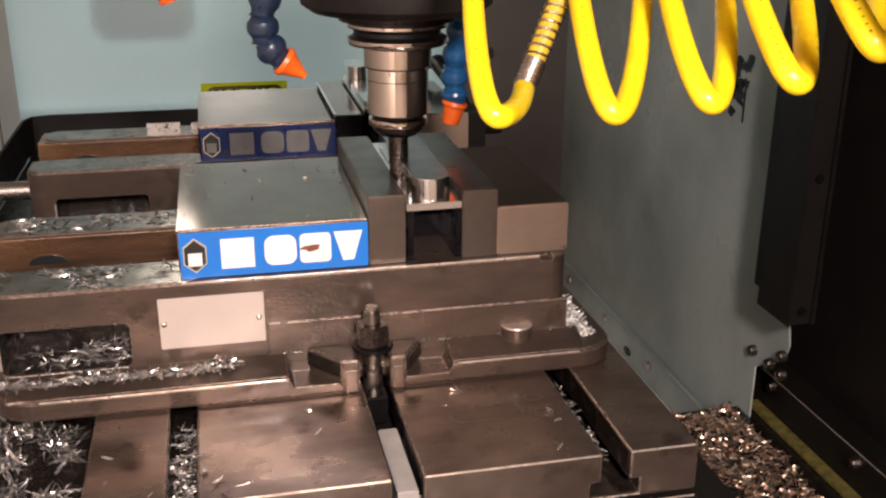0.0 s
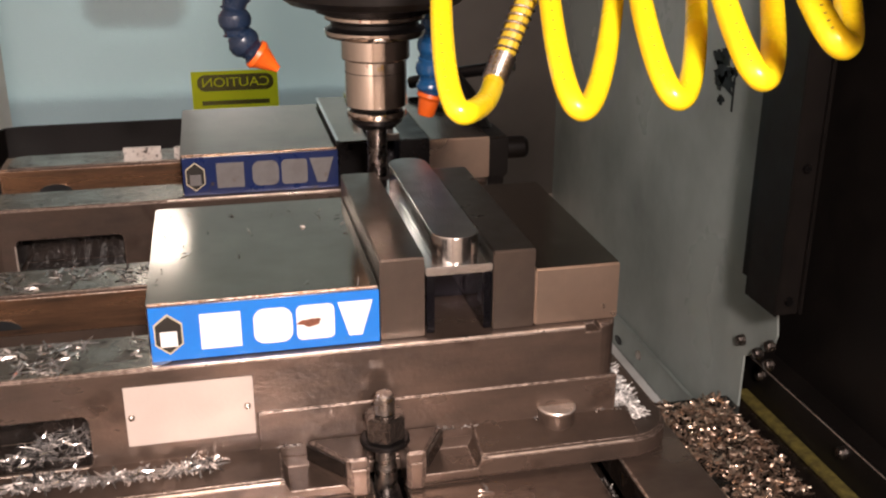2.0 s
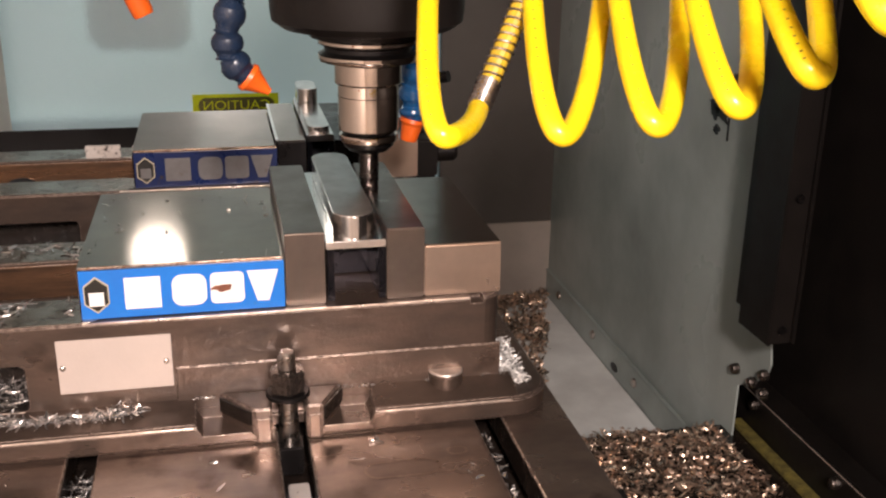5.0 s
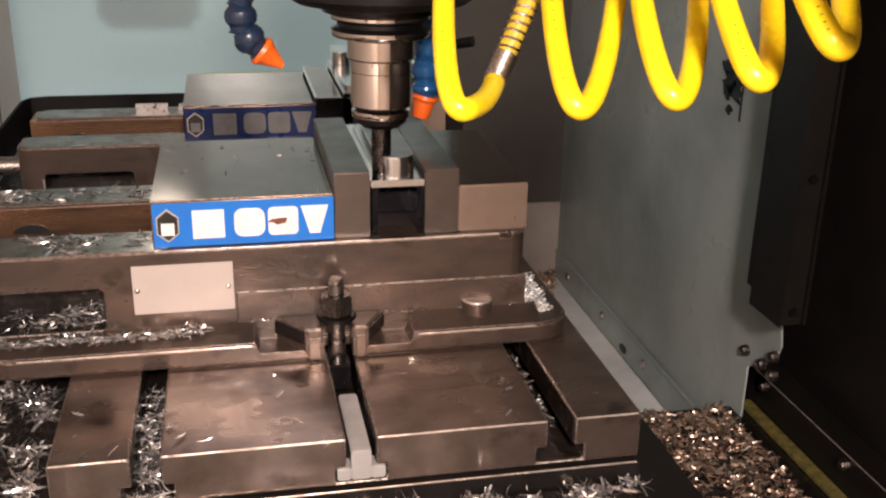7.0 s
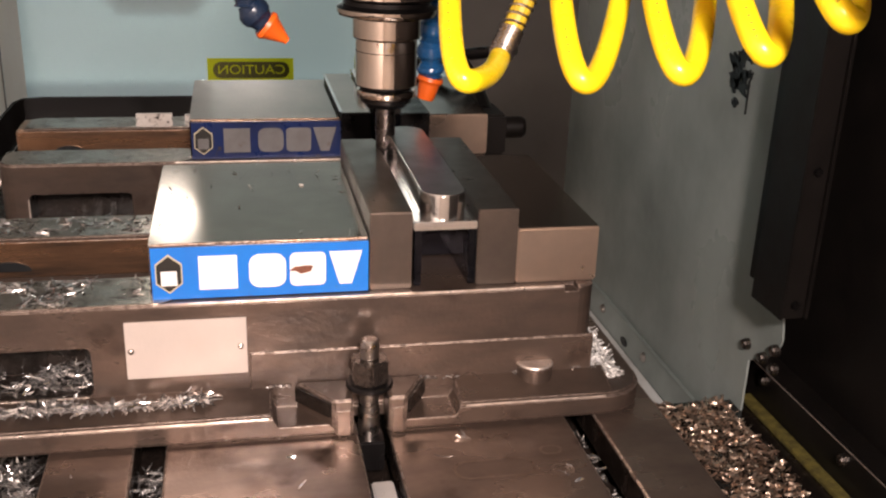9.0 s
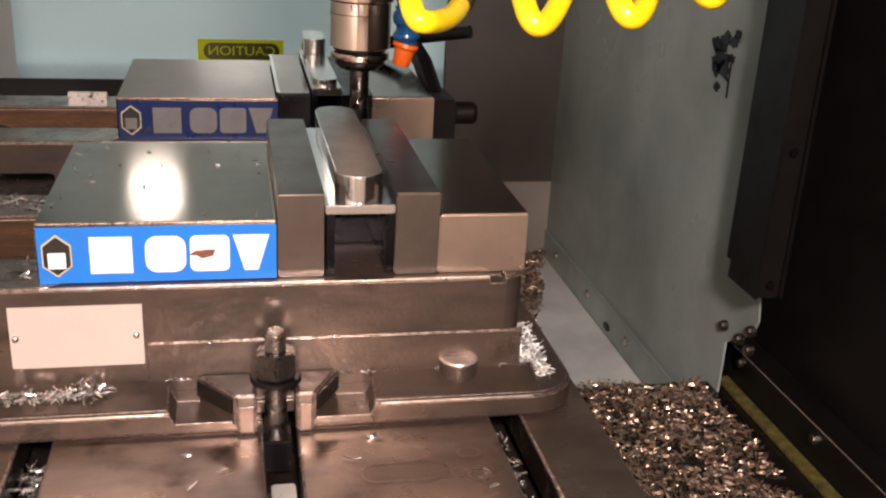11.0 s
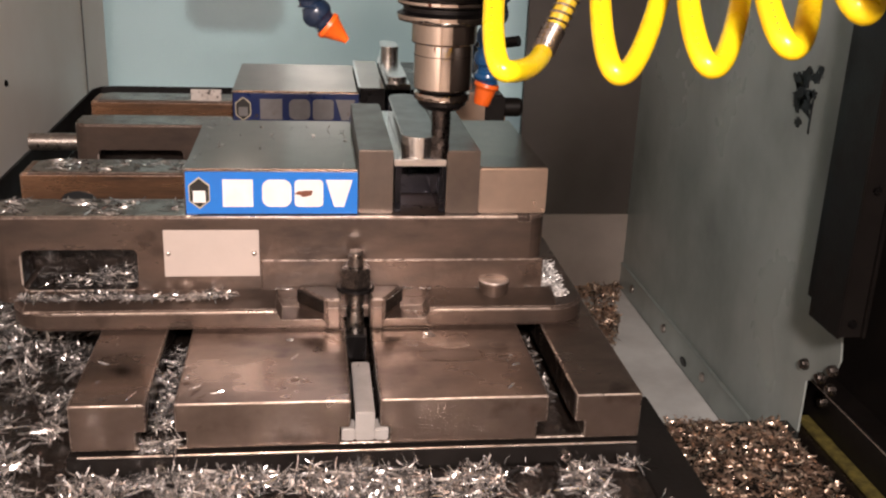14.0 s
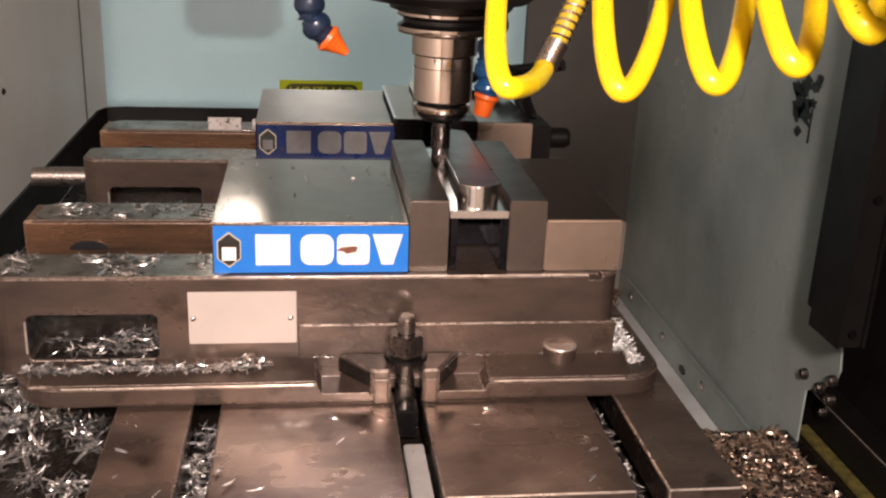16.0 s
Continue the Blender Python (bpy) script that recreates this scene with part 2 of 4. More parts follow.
RUBBER = material("black_hole_rubber", (0.006, 0.007, 0.008), 0.5)


# ---------------------------------------------------------------- mesh helpers
def box(bm, x0, x1, y0, y1, z0, z1):
    vs = [bm.verts.new((x, y, z)) for x in (x0, x1) for y in (y0, y1) for z in (z0, z1)]
    for f in ((0, 1, 3, 2), (4, 6, 7, 5), (0, 4, 5, 1), (2, 3, 7, 6), (0, 2, 6, 4), (1, 5, 7, 3)):
        bm.faces.new([vs[i] for i in f])
    return vs


def sheet(x0, x1, y, z0, z1):
    bm = bmesh.new()
    bm.faces.new([bm.verts.new(p) for p in ((x0, y, z0), (x1, y, z0), (x1, y, z1), (x0, y, z1))])
    return bm


def bevelled(bm, width, segments=2):
    bmesh.ops.bevel(bm, geom=bm.edges[:], offset=width, segments=segments, affect="EDGES", clamp_overlap=True)
    return bm


def boxes(*dims, bevel=0.0, segments=2):
    bm = bmesh.new()
    for d in dims:
        box(bm, *d)
    return bevelled(bm, bevel, segments) if bevel else bm


def prism(points, axis, a, b, bevel=0.0):
    """A closed outline, given in the two other axes in xyz order, drawn out along an axis from a to b."""
    bm = bmesh.new()

    def at(p, h):
        q = list(p)
        q.insert("xyz".index(axis), h)
        return bm.verts.new(q)
    lo, hi = [at(p, a) for p in points], [at(p, b) for p in points]
    bm.faces.new(lo)
    bm.faces.new(hi[::-1])
    for i in range(len(points)):
        j = (i + 1) % len(points)
        bm.faces.new((lo[i], hi[i], hi[j], lo[j]))
    bmesh.ops.recalc_face_normals(bm, faces=bm.faces[:])
    return bevelled(bm, bevel) if bevel else bm


def lathe(profile, segments=48):
    """Rows of radius and height, turned round z."""
    bm = bmesh.new()
    rings = []
    for r, z in profile:
        rings.append([bm.verts.new((r * math.cos(2 * math.pi * k / segments), r * math.sin(2 * math.pi * k / segments), z)) for k in range(segments)])
    for a, b in zip(rings, rings[1:]):
        for k in range(segments):
            bm.faces.new((a[k], a[(k + 1) % segments], b[(k + 1) % segments], b[k]))
    bm.faces.new(rings[0][::-1])
    bm.faces.new(rings[-1])
    bmesh.ops.recalc_face_normals(bm, faces=bm.faces[:])
    return bm


def tube(points, radius, segments=14, caps=True):
    """A round tube along points; radius may be one number or one for each point."""
    bm = bmesh.new()
    pts = [Vector(p) for p in points]
    side = None
    rings = []
    for i, p in enumerate(pts):
        ahead = (pts[min(i + 1, len(pts) - 1)] - pts[max(i - 1, 0)]).normalized()
        if side is None:
            side = ahead.orthogonal().normalized()
        side = (side - ahead * side.dot(ahead)).normalized()
        up = ahead.cross(side)
        r = radius[i] if isinstance(radius, (list, tuple)) else radius
        rings.append([bm.verts.new(p + r * (side * math.cos(2 * math.pi * k / segments) + up * math.sin(2 * math.pi * k / segments))) for k in range(segments)])
    for a, b in zip(rings, rings[1:]):
        for k in range(segments):
            bm.faces.new((a[k], a[(k + 1) % segments], b[(k + 1) % segments], b[k]))
    if caps:
        bm.faces.new(rings[0][::-1])
        bm.faces.new(rings[-1])
    bmesh.ops.recalc_face_normals(bm, faces=bm.faces[:])
    return bm


def rounded(x0, x1, z0, z1, r, n=6):
    pts = []
    for cx, cz, a0 in ((x1 - r, z0 + r, -90), (x1 - r, z1 - r, 0), (x0 + r, z1 - r, 90), (x0 + r, z0 + r, 180)):
        pts += [(cx + r * math.cos(radians(a0 + 90 * k / n)), cz + r * math.sin(radians(a0 + 90 * k / n))) for k in range(n + 1)]
    return pts


def shifted(bm, m):
    bmesh.ops.transform(bm, matrix=m if isinstance(m, Matrix) else Matrix.Translation(m), verts=bm.verts[:])
    return bm


def mesh_of(name, bm, mat, smooth=True):
    me = bpy.data.meshes.new(name)
    bm.to_mesh(me)
    bm.free()
    me.materials.append(mat)
    if smooth:
        me.polygons.foreach_set("use_smooth", [True] * len(me.polygons))
        me.set_sharp_from_angle(angle=radians(25))
    return me


def thing(name, label, category, group="", kind="", bm=None, mat=None):
    ob = new(name, mesh_of(name, bm, mat) if bm else None)
    return tagged(ob, label, category, group, kind)


def part(name, bm, mat, parent, label=""):
    ob = new(name, mesh_of(name, bm, mat))
    ob.parent = parent
    return tagged(ob, label) if label else ob


def carved(bm, *cutters):
    """bm with the cutters' bodies taken away."""
    a = new("blank", mesh_of("blank", bm, CAST))
    tools = []
    for cut in cutters:
        bmesh.ops.recalc_face_normals(cut, faces=cut.faces[:])
        tools.append(new("cutter", mesh_of("cutter", cut, CAST)))
        mod = a.modifiers.new("cut", "BOOLEAN")
        mod.object, mod.operation, mod.solver = tools[-1], "DIFFERENCE", "EXACT"
    bpy.context.view_layer.update()
    done = bmesh.new()
    done.from_mesh(a.evaluated_get(bpy.context.evaluated_depsgraph_get()).to_mesh())
    for ob in (a, *tools):
        bpy.data.objects.remove(ob)
    return done


CARRIED = []


def hexagon(r):
    return [(r * math.cos(radians(60 * k + 30)), r * math.sin(radians(60 * k + 30))) for k in range(6)]


# ---------------------------------------------------------------- enclosure
def setting():
    wall = thing("wall_right", "grey-green painted sheet metal enclosure wall with smears", "wall", kind="structure",
                 bm=prism([(0.345, 0.9), (0.345, -0.215), (0.337, -0.222), (0.328, -0.262), (0.335, -0.282), (0.391, -0.318), (0.391, -0.49), (1.10, -0.49), (1.10, 0.9)],
                          "x", 0.512, 0.5145), mat=WALL)
    part("sheet_flange", boxes((0.508, 0.512, 0.40, 1.098, -0.482, -0.432), bevel=0.001), WALL, wall)
    part("flange_edge", boxes((0.5062, 0.5079, 0.40, 1.097, -0.4345, -0.4315), bevel=0.0006), WALL, wall, "raised bend along the flange")
    for y in (0.668, 0.843, 1.014, 0.495):
        part("bolt", shifted(lathe([(0.001, -0.004), (0.0065, -0.0035), (0.0075, -0.001), (0.0075, 0.0)], 12), Matrix.Translation((0.5078, y, -0.4540)) @ pose(0, 0, 0, 0, 90, 0)), BOLT, wall, "zinc button-head bolt")
    part("slotted_hole", shifted(lathe([(0.0005, -0.001), (0.008, -0.001), (0.008, 0.0)], 14), Matrix.Translation((0.5072, 0.745, -0.466)) @ pose(0, 0, 0, 0, 90, 0) @ Matrix.Diagonal((0.8, 1.6, 1, 1))), RUBBER, wall, "dark slotted hole")
    # torn black patch on the wall: overlapping ragged blobs
    rng = random.Random(4)
    for cy, cz, r in ((0.497, 0.030, 0.013), (0.508, 0.022, 0.010), (0.482, 0.034, 0.009), (0.500, 0.004, 0.016), (0.493, -0.012, 0.015), (0.505, -0.016, 0.010), (0.4995, -0.041, 0.0062), (0.483, 0.008, 0.006), (0.478, 0.046, 0.006)):
        cy, cz, r = 0.500 + (cy - 0.495) * 1.6, (cz + 0.047) * 0.77 - 0.042, r * 0.85
        js = [0.5 + 0.75 * rng.random() for _ in range(22)]
        ring = [(cy + 1.6 * r * js[k] * math.cos(k * math.pi / 11), cz + r * js[k] * math.sin(k * math.pi / 11)) for k in range(22)]
        part("black_patch", prism(ring, "x", 0.5105, 0.5115), RUBBER, wall, "ragged black paint patch")
    part("black_patch", boxes((0.5105, 0.5115, 0.478, 0.4805, -0.045, -0.005)), RUBBER, wall, "thin black drip")

    ch = thing("vertical_channel", "black painted steel door channel beside the wall", "door frame", kind="structure",
               bm=boxes((0.4677, 0.4915, 0.266, 0.325, -0.205, 0.9), bevel=0.0012), mat=BLACK)
    for x0, x1, y0, y1, z0 in ((0.464, 0.4675, 0.262, 0.325, -0.205), (0.4917, 0.4950, 0.262, 0.325, -0.205), (0.470, 0.512, 0.3252, 0.345, -0.19)):
        part("channel_lip", boxes((x0, x1, y0, y1, z0, 0.9), bevel=0.0012), BLACK, ch)
    for z in (-0.19, -0.05, 0.12):
        part("bolt", shifted(lathe([(0.001, -0.003), (0.004, -0.003), (0.005, 0.0)], 10), Matrix.Translation((0.480, 0.2655, z)) @ pose(0, 0, 0, -90, 0, 0)), DARKMETAL, ch)
    thing("wall_black", "black inner door of the machine enclosure", "door", kind="structure",
          bm=boxes((0.575, 0.60, -1.3, 1.097, -0.6, 0.9)), mat=BLACK)
    fl = thing("ledge_flange", "black sheet metal flange with bolts along the chip ledge", "flange", kind="structure",
               bm=boxes((0.540, 0.5435, -0.60, 0.44, -0.384, -0.337), (0.5435, 0.574, -0.60, 0.44, -0.3415, -0.337), bevel=0.0012), mat=BLACK)
    for x, y, z in ((0.509, 0.3956, -0.2985), (0.509, 0.357, -0.297), (0.509, 0.3325, -0.299), (0.509, 0.335, -0.2772), (0.5365, 0.391, -0.346), (0.5365, 0.221, -0.348), (0.5365, -0.02, -0.358)):
        part("bolt", shifted(lathe([(0.001, -0.005), (0.0055, -0.0045), (0.007, -0.001), (0.007, 0.004)], 10), Matrix.Translation((x, y, z)) @ pose(0, 0, 0, 0, 90, 0)), OILBOLT, fl, "oily bolt head")
    # bright strip paints the highlight on the flange's top edge
    part("worn_edge_glint", boxes((0.5393, 0.5408, -0.60, 0.436, -0.3377, -0.3364), bevel=0.0004), WORN_GLINT, fl, "sheet edge with its glint painted bright")
    part("edge_tape", boxes((0.524, 0.5395, -0.60, 0.42, -0.3845, -0.379), bevel=0.001), STRIP, fl, "dirty yellow edge tape")

    thing("ledge", "dark wet chip ledge beside the machine table", "ledge", kind="structure",
          bm=boxes((-0.75, 0.545, -0.60, 0.42, -0.60, -0.385), bevel=0.002), mat=SLUDGE_SHADE)
    thing("floor", "grey painted sheet floor under the wall", "floor", kind="structure",
          bm=boxes((-0.75, 0.60, 0.4205, 1.10, -0.66, -0.601), (-0.75, 0.507, 0.4205, 1.098, -0.60, -0.481)), mat=FLOORP)
    # out-of-view floor, kept light so the jaw fronts have something pale to reflect
    thing("floor_front", "unseen beige floor added to bounce light onto the vises", "floor", kind="structure",
          bm=boxes((-0.75, 0.60, -1.3, 0.4200, -0.66, -0.601)), mat=BEIGE)
    bw = thing("wall_back", "dark taupe enclosure wall behind the table", "wall", kind="structure",
               bm=boxes((0.305, 0.60, 1.098, 1.115, -0.60, 0.9), (-0.75, 0.305, 1.098, 1.115, -0.60, -0.42), bevel=0.001), mat=TAUPE)
    # patch of light low on the taupe wall, painted as a lighter board
    part("lit_lower_wall", boxes((0.306, 0.5115, 1.092, 1.0978, -0.60, -0.340), bevel=0.001), LIT_TAUPE, bw, "lit lower part of the wall, painted lighter")
    win = thing("window_1", "large clear enclosure window with a rubber edge", "window", kind="structure")
    pane = part("pane", boxes((-0.393, 0.305, 1.103, 1.108, -0.419, 0.9)), glass(), win, "clear polycarbonate pane")
    pane.visible_shadow = False
    part("edge_seal", boxes((-0.398, -0.393, 1.096, 1.110, -0.419, 0.9), bevel=0.001), RUBBER, win, "thin black rubber seal")
    out = thing("backdrop", "pale bluish glowing board for the workshop beyond the window", "backdrop", kind="structure",
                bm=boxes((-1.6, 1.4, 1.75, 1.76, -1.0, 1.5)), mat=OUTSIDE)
    # blurred smudge and darker lower tone, added as dimmer glowing boards
    part("far_smudge", boxes((-0.33, -0.115, 1.70, 1.749, -0.115, 0.6), bevel=0.02), OUTSIDE_DIM, out, "dim grey smudge, a weakly glowing block")
    part("far_dim_band", boxes((-1.6, 1.4, 1.72, 1.7495, -1.0, -0.265), bevel=0.002), OUTSIDE_LOW, out, "dimmer glowing band low on the backdrop")
    door = thing("wall_left", "beige painted sliding door of the enclosure", "door", kind="structure",
                 bm=boxes((-0.405, -0.385, -1.3, 1.096, -0.60, 0.9), bevel=0.002), mat=BEIGE)
    part("door_seam", boxes((-0.3849, -0.3835, 0.93, 0.934, -0.60, 0.9)), TAUPE, door, "narrow dark seam")
    part("rivet", shifted(lathe([(0.0005, 0.003), (0.003, 0.002), (0.004, 0.0)], 10), Matrix.Translation((-0.385, 0.53, -0.01)) @ pose(0, 0, 0, 0, 90, 0)), DARKMETAL, door)
    # unseen closing wall, made beige to add bounced fill light
    thing("wall_front", "unseen beige wall behind the viewer, bouncing light", "wall", kind="structure",
          bm=boxes((-0.75, 0.60, -1.32, -1.30, -0.6, 0.9)), mat=BEIGE)
    thing("ceiling", "grey enclosure roof", "ceiling", kind="structure", bm=boxes((-0.75, 0.60, -1.32, 1.115, 0.9, 0.92)), mat=TAUPE)
    # sticker outside on the pane, so that its print reads reversed from within
    st = thing("warning_sticker", "yellow caution sticker on the far side of the window, seen reversed", "sticker",
               bm=sheet(-0.107, 0.031, 1.1000, -0.205, -0.0948), mat=SIGN)
    text = bpy.data.curves.new("word", "FONT")
    text.body, text.size, text.align_x, text.align_y, text.extrude = "CAUTION", 0.0215, "CENTER", "CENTER", 0.003
    tmp = new("word", text)
    bpy.context.view_layer.update()
    word = bmesh.new()
    word.from_mesh(tmp.evaluated_get(bpy.context.evaluated_depsgraph_get()).to_mesh())
    bpy.data.objects.remove(tmp)
    bmesh.ops.remove_doubles(word, verts=word.verts[:], dist=0.00002)
    shifted(word, Matrix.Translation((-0.037, 1.0989, -0.1138)) @ pose(0, 0, 0, 90, 0, 0) @ Matrix.Diagonal((-1.12, 1, 1, 1)))
    oval = prism(rounded(-0.098, 0.024, -0.127, -0.1005, 0.0128, 8), "y", 1.0985, 1.0993)
    part("oval", carved(oval, word), OLIVE, st, "dark olive oval with the reversed word CAUTION")
    for k in range(3):
        part("print_bar", boxes((-0.092, 0.016, 1.0987, 1.0993, -0.150 - 0.014 * k, -0.143 - 0.014 * k)), OLIVE, st)



def glass():
    m = bpy.data.materials.new("clear_polycarbonate")
    m.use_nodes = True
    nt = m.node_tree
    nt.nodes.remove(nt.nodes["Principled BSDF"])
    tr, gl, mx, fr = (nt.nodes.new("ShaderNode" + n) for n in ("BsdfRefraction", "BsdfGlossy", "MixShader", "Fresnel"))
    tr.inputs["Color"].default_value = (0.93, 0.97, 0.96, 1)
    tr.inputs["IOR"].default_value = 1.10
    tr.inputs["Roughness"].default_value = 0.35
    gl.inputs["Roughness"].default_value = 0.2
    fr.inputs["IOR"].default_value = 1.25
    nt.links.new(fr.outputs[0], mx.inputs[0])
    nt.links.new(tr.outputs[0], mx.inputs[1])
    nt.links.new(gl.outputs[0], mx.inputs[2])
    nt.links.new(mx.outputs[0], nt.nodes["Material Output"].inputs[0])
    return m


# ---------------------------------------------------------------- chips and swarf
def ribbon(verts, faces, rng, at, turn, length, width, curl, thick=4):
    """One curled, twisted strip of metal."""
    base = len(verts)
    m = Matrix.Translation(at) @ Euler(turn).to_matrix().to_4x4()
    a, h = 0.0, 0.0
    bend, twist = rng.uniform(-1, 1) * abs(curl), rng.uniform(-1.2, 1.2)
    p = Vector((-length / 2, 0, 0))
    for k in range(thick + 1):
        w = width * (0.35 + 0.65 * math.sin(math.pi * (k + 0.6) / (thick + 1.2)))
        side = Vector((-math.sin(h), math.cos(h), 0)) * math.cos(twist * k / thick) + Vector((0, 0, math.sin(twist * k / thick)))
        verts += [m @ (p - side * (w / 2)), m @ (p + side * (w / 2) + Vector((0, 0, width * 0.2)))]
        p = p + Vector((math.cos(a) * math.cos(h), math.cos(a) * math.sin(h), 0.6 * math.sin(a))) * (length / thick)
        a += curl / thick
        h += bend / thick
        if k:
            i = base + 2 * k
            faces.append((i - 2, i - 1, i + 1, i))


def litter(name, label, mat, seed, count, place, length, width, curl, tilt=0.5, roll=1.5, group=""):
    rng = random.Random(seed)
    verts, faces = [], []
    for _ in range(count):
        at = place(rng)
        if at is None:
            continue
        ribbon(verts, faces, rng, at, (rng.uniform(-roll, roll), rng.uniform(-tilt, tilt), rng.uniform(0, 6.28)),
               rng.uniform(*length), rng.uniform(*width), rng.uniform(*curl), 5)
    me = bpy.data.meshes.new(name)
    me.from_pydata([tuple(v) for v in verts], [], faces)
    me.materials.append(mat)
    return tagged(new(name, me), label, "metal chips", group, "stuff")


def heap(x0, x1, y0, y1, z, rise, clump=0.05, keep=0.0, edge=None):
    def place(rng):
        x, y = rng.uniform(x0, x1), rng.uniform(y0, y1)
        n = noise.noise((x / clump, y / clump, 3.7))
        if edge and x > edge[0] + edge[1] * y + 0.01 * n:
            return None
        if n < keep - 0.5 + rng.uniform(-0.1, 0.1):
            return None
        return (x, y, z + rise * max(0.0, n + 0.45) * rng.random())
    return place


# ---------------------------------------------------------------- machine table
TOP = -0.071


def table():
    slots = [(-0.1245, -0.1085), (-0.0092, 0.0080), (0.1075, 0.1245)]
    y0, y1, x0, x1 = -0.129, 0.62, -0.1665, 0.1645
    zb = -0.100
    outline = [(x0, zb), (x0, TOP)]
    for a, b in slots:
        outline += [(a, TOP), (a, -0.0885), (a - 0.006, -0.0885), (a - 0.006, -0.0985), (b + 0.006, -0.0985), (b + 0.006, -0.0885), (b, -0.0885), (b, TOP)]
    outline += [(x1, TOP), (x1, zb)]
    t = thing("machine_table", "oily brown cast-iron milling machine table with three T-slots", "machine table")
    part("table_top", prism(outline, "y", y0, y1, 0.0006), PLATE, t)
    part("apron", boxes((x0 - 0.001, x1 + 0.002, y0 + 0.006, y1, -0.117, -0.1005), (x0 + 0.02, x1 + 0.002, y0 + 0.02, y1, -0.30, -0.1165), bevel=0.001), BLACK, t, "black painted apron under the table")
    part("front_lip", boxes((x0 - 0.002, x1 + 0.001, y0 - 0.004, y0 + 0.005, -0.1145, -0.1015), bevel=0.0012), BLACK, t, "black lip across the table end")
    for x in (-0.118, 0.0, 0.118):
        part("lip_bolt", shifted(lathe([(0.0005, 0.003), (0.0032, 0.003), (0.004, 0.0)], 12), Matrix.Translation((x + 0.001, y0 - 0.0042, -0.1085)) @ pose(0, 0, 0, 90, 0, 0)), BOLT, t)
    for xa, xb in ((x0 + 0.002, -0.126), (-0.107, -0.0105), (0.0093, 0.106), (0.126, x1 - 0.002)):
        part("worn_edge_glint", boxes((xa, xb, y0 - 0.0004, y0 + 0.0009, TOP - 0.0008, TOP + 0.0003), bevel=0.0003), WORN_GLINT, t, "worn edge with its glint painted bright")
    part("worn_edge_glint", boxes((x0 + 0.004, x1 - 0.002, y0 - 0.0046, y0 - 0.0036, -0.1019, -0.1008), bevel=0.0003), WORN_GLINT, t, "worn edge with its glint painted bright")
    for cx, cy, rx, ry in ((0.056, -0.071, 0.0215, 0.0085), (0.0895, -0.058, 0.0062, 0.0045), (0.0905, -0.077, 0.0062, 0.0055)):
        flat = max(0.0, rx - ry)
        bm = bmesh.new()
        rows = []
        for grow in (0.0, 0.0016):
            ring = []
            for k in range(40):
                c, d = math.cos(k * math.pi / 20), math.sin(k * math.pi / 20)
                wob = 1 + 0.05 * noise.noise((3 * c, 3 * d, 40 * cx + 300 * grow))
                ring.append(bm.verts.new((cx + (flat if c > 0 else -flat) + (ry - grow) * wob * c, cy + (ry - grow) * wob * d, TOP + 0.0002)))
            rows.append(ring)
        for k in range(40):
            bm.faces.new((rows[0][k], rows[0][(k + 1) % 40], rows[1][(k + 1) % 40], rows[1][k]))
        part("stain_ring", bm, STAIN, t, "dark oil ring")
    # black liners put the shade of the slots on their walls and floor
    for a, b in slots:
        part("slot_shade", boxes((a - 0.0056, b + 0.0056, y0 + 0.002, y1 - 0.002, -0.0983, -0.0976), (a + 0.0001, a + 0.0005, y0 + 0.004, y1 - 0.002, -0.0884, TOP - 0.0016), (b - 0.0005, b - 0.0001, y0 + 0.004, y1 - 0.002, -0.0884, TOP - 0.0016)), SLUDGE_SHADE, t, "black lining that paints the slot's shade")
    CARRIED.append(t)
    bar = thing("slot_bar", "pale grey bar lying in the middle T-slot", "bar", bm=boxes((-0.0063, 0.0050, -0.1293, -0.062, -0.0975, -0.0790), (-0.0142, -0.0064, -0.1293, -0.117, -0.0975, -0.0895), (0.0051, 0.0130, -0.1293, -0.117, -0.0975, -0.0895), bevel=0.0008), mat=PALEBAR)
    CARRIED.append(bar)


STAIN = material("dark_oil_stain", (0.17, 0.12, 0.09), 0.36, 0.8, (0.30, 0.23, 0.19), 130, 1.0)


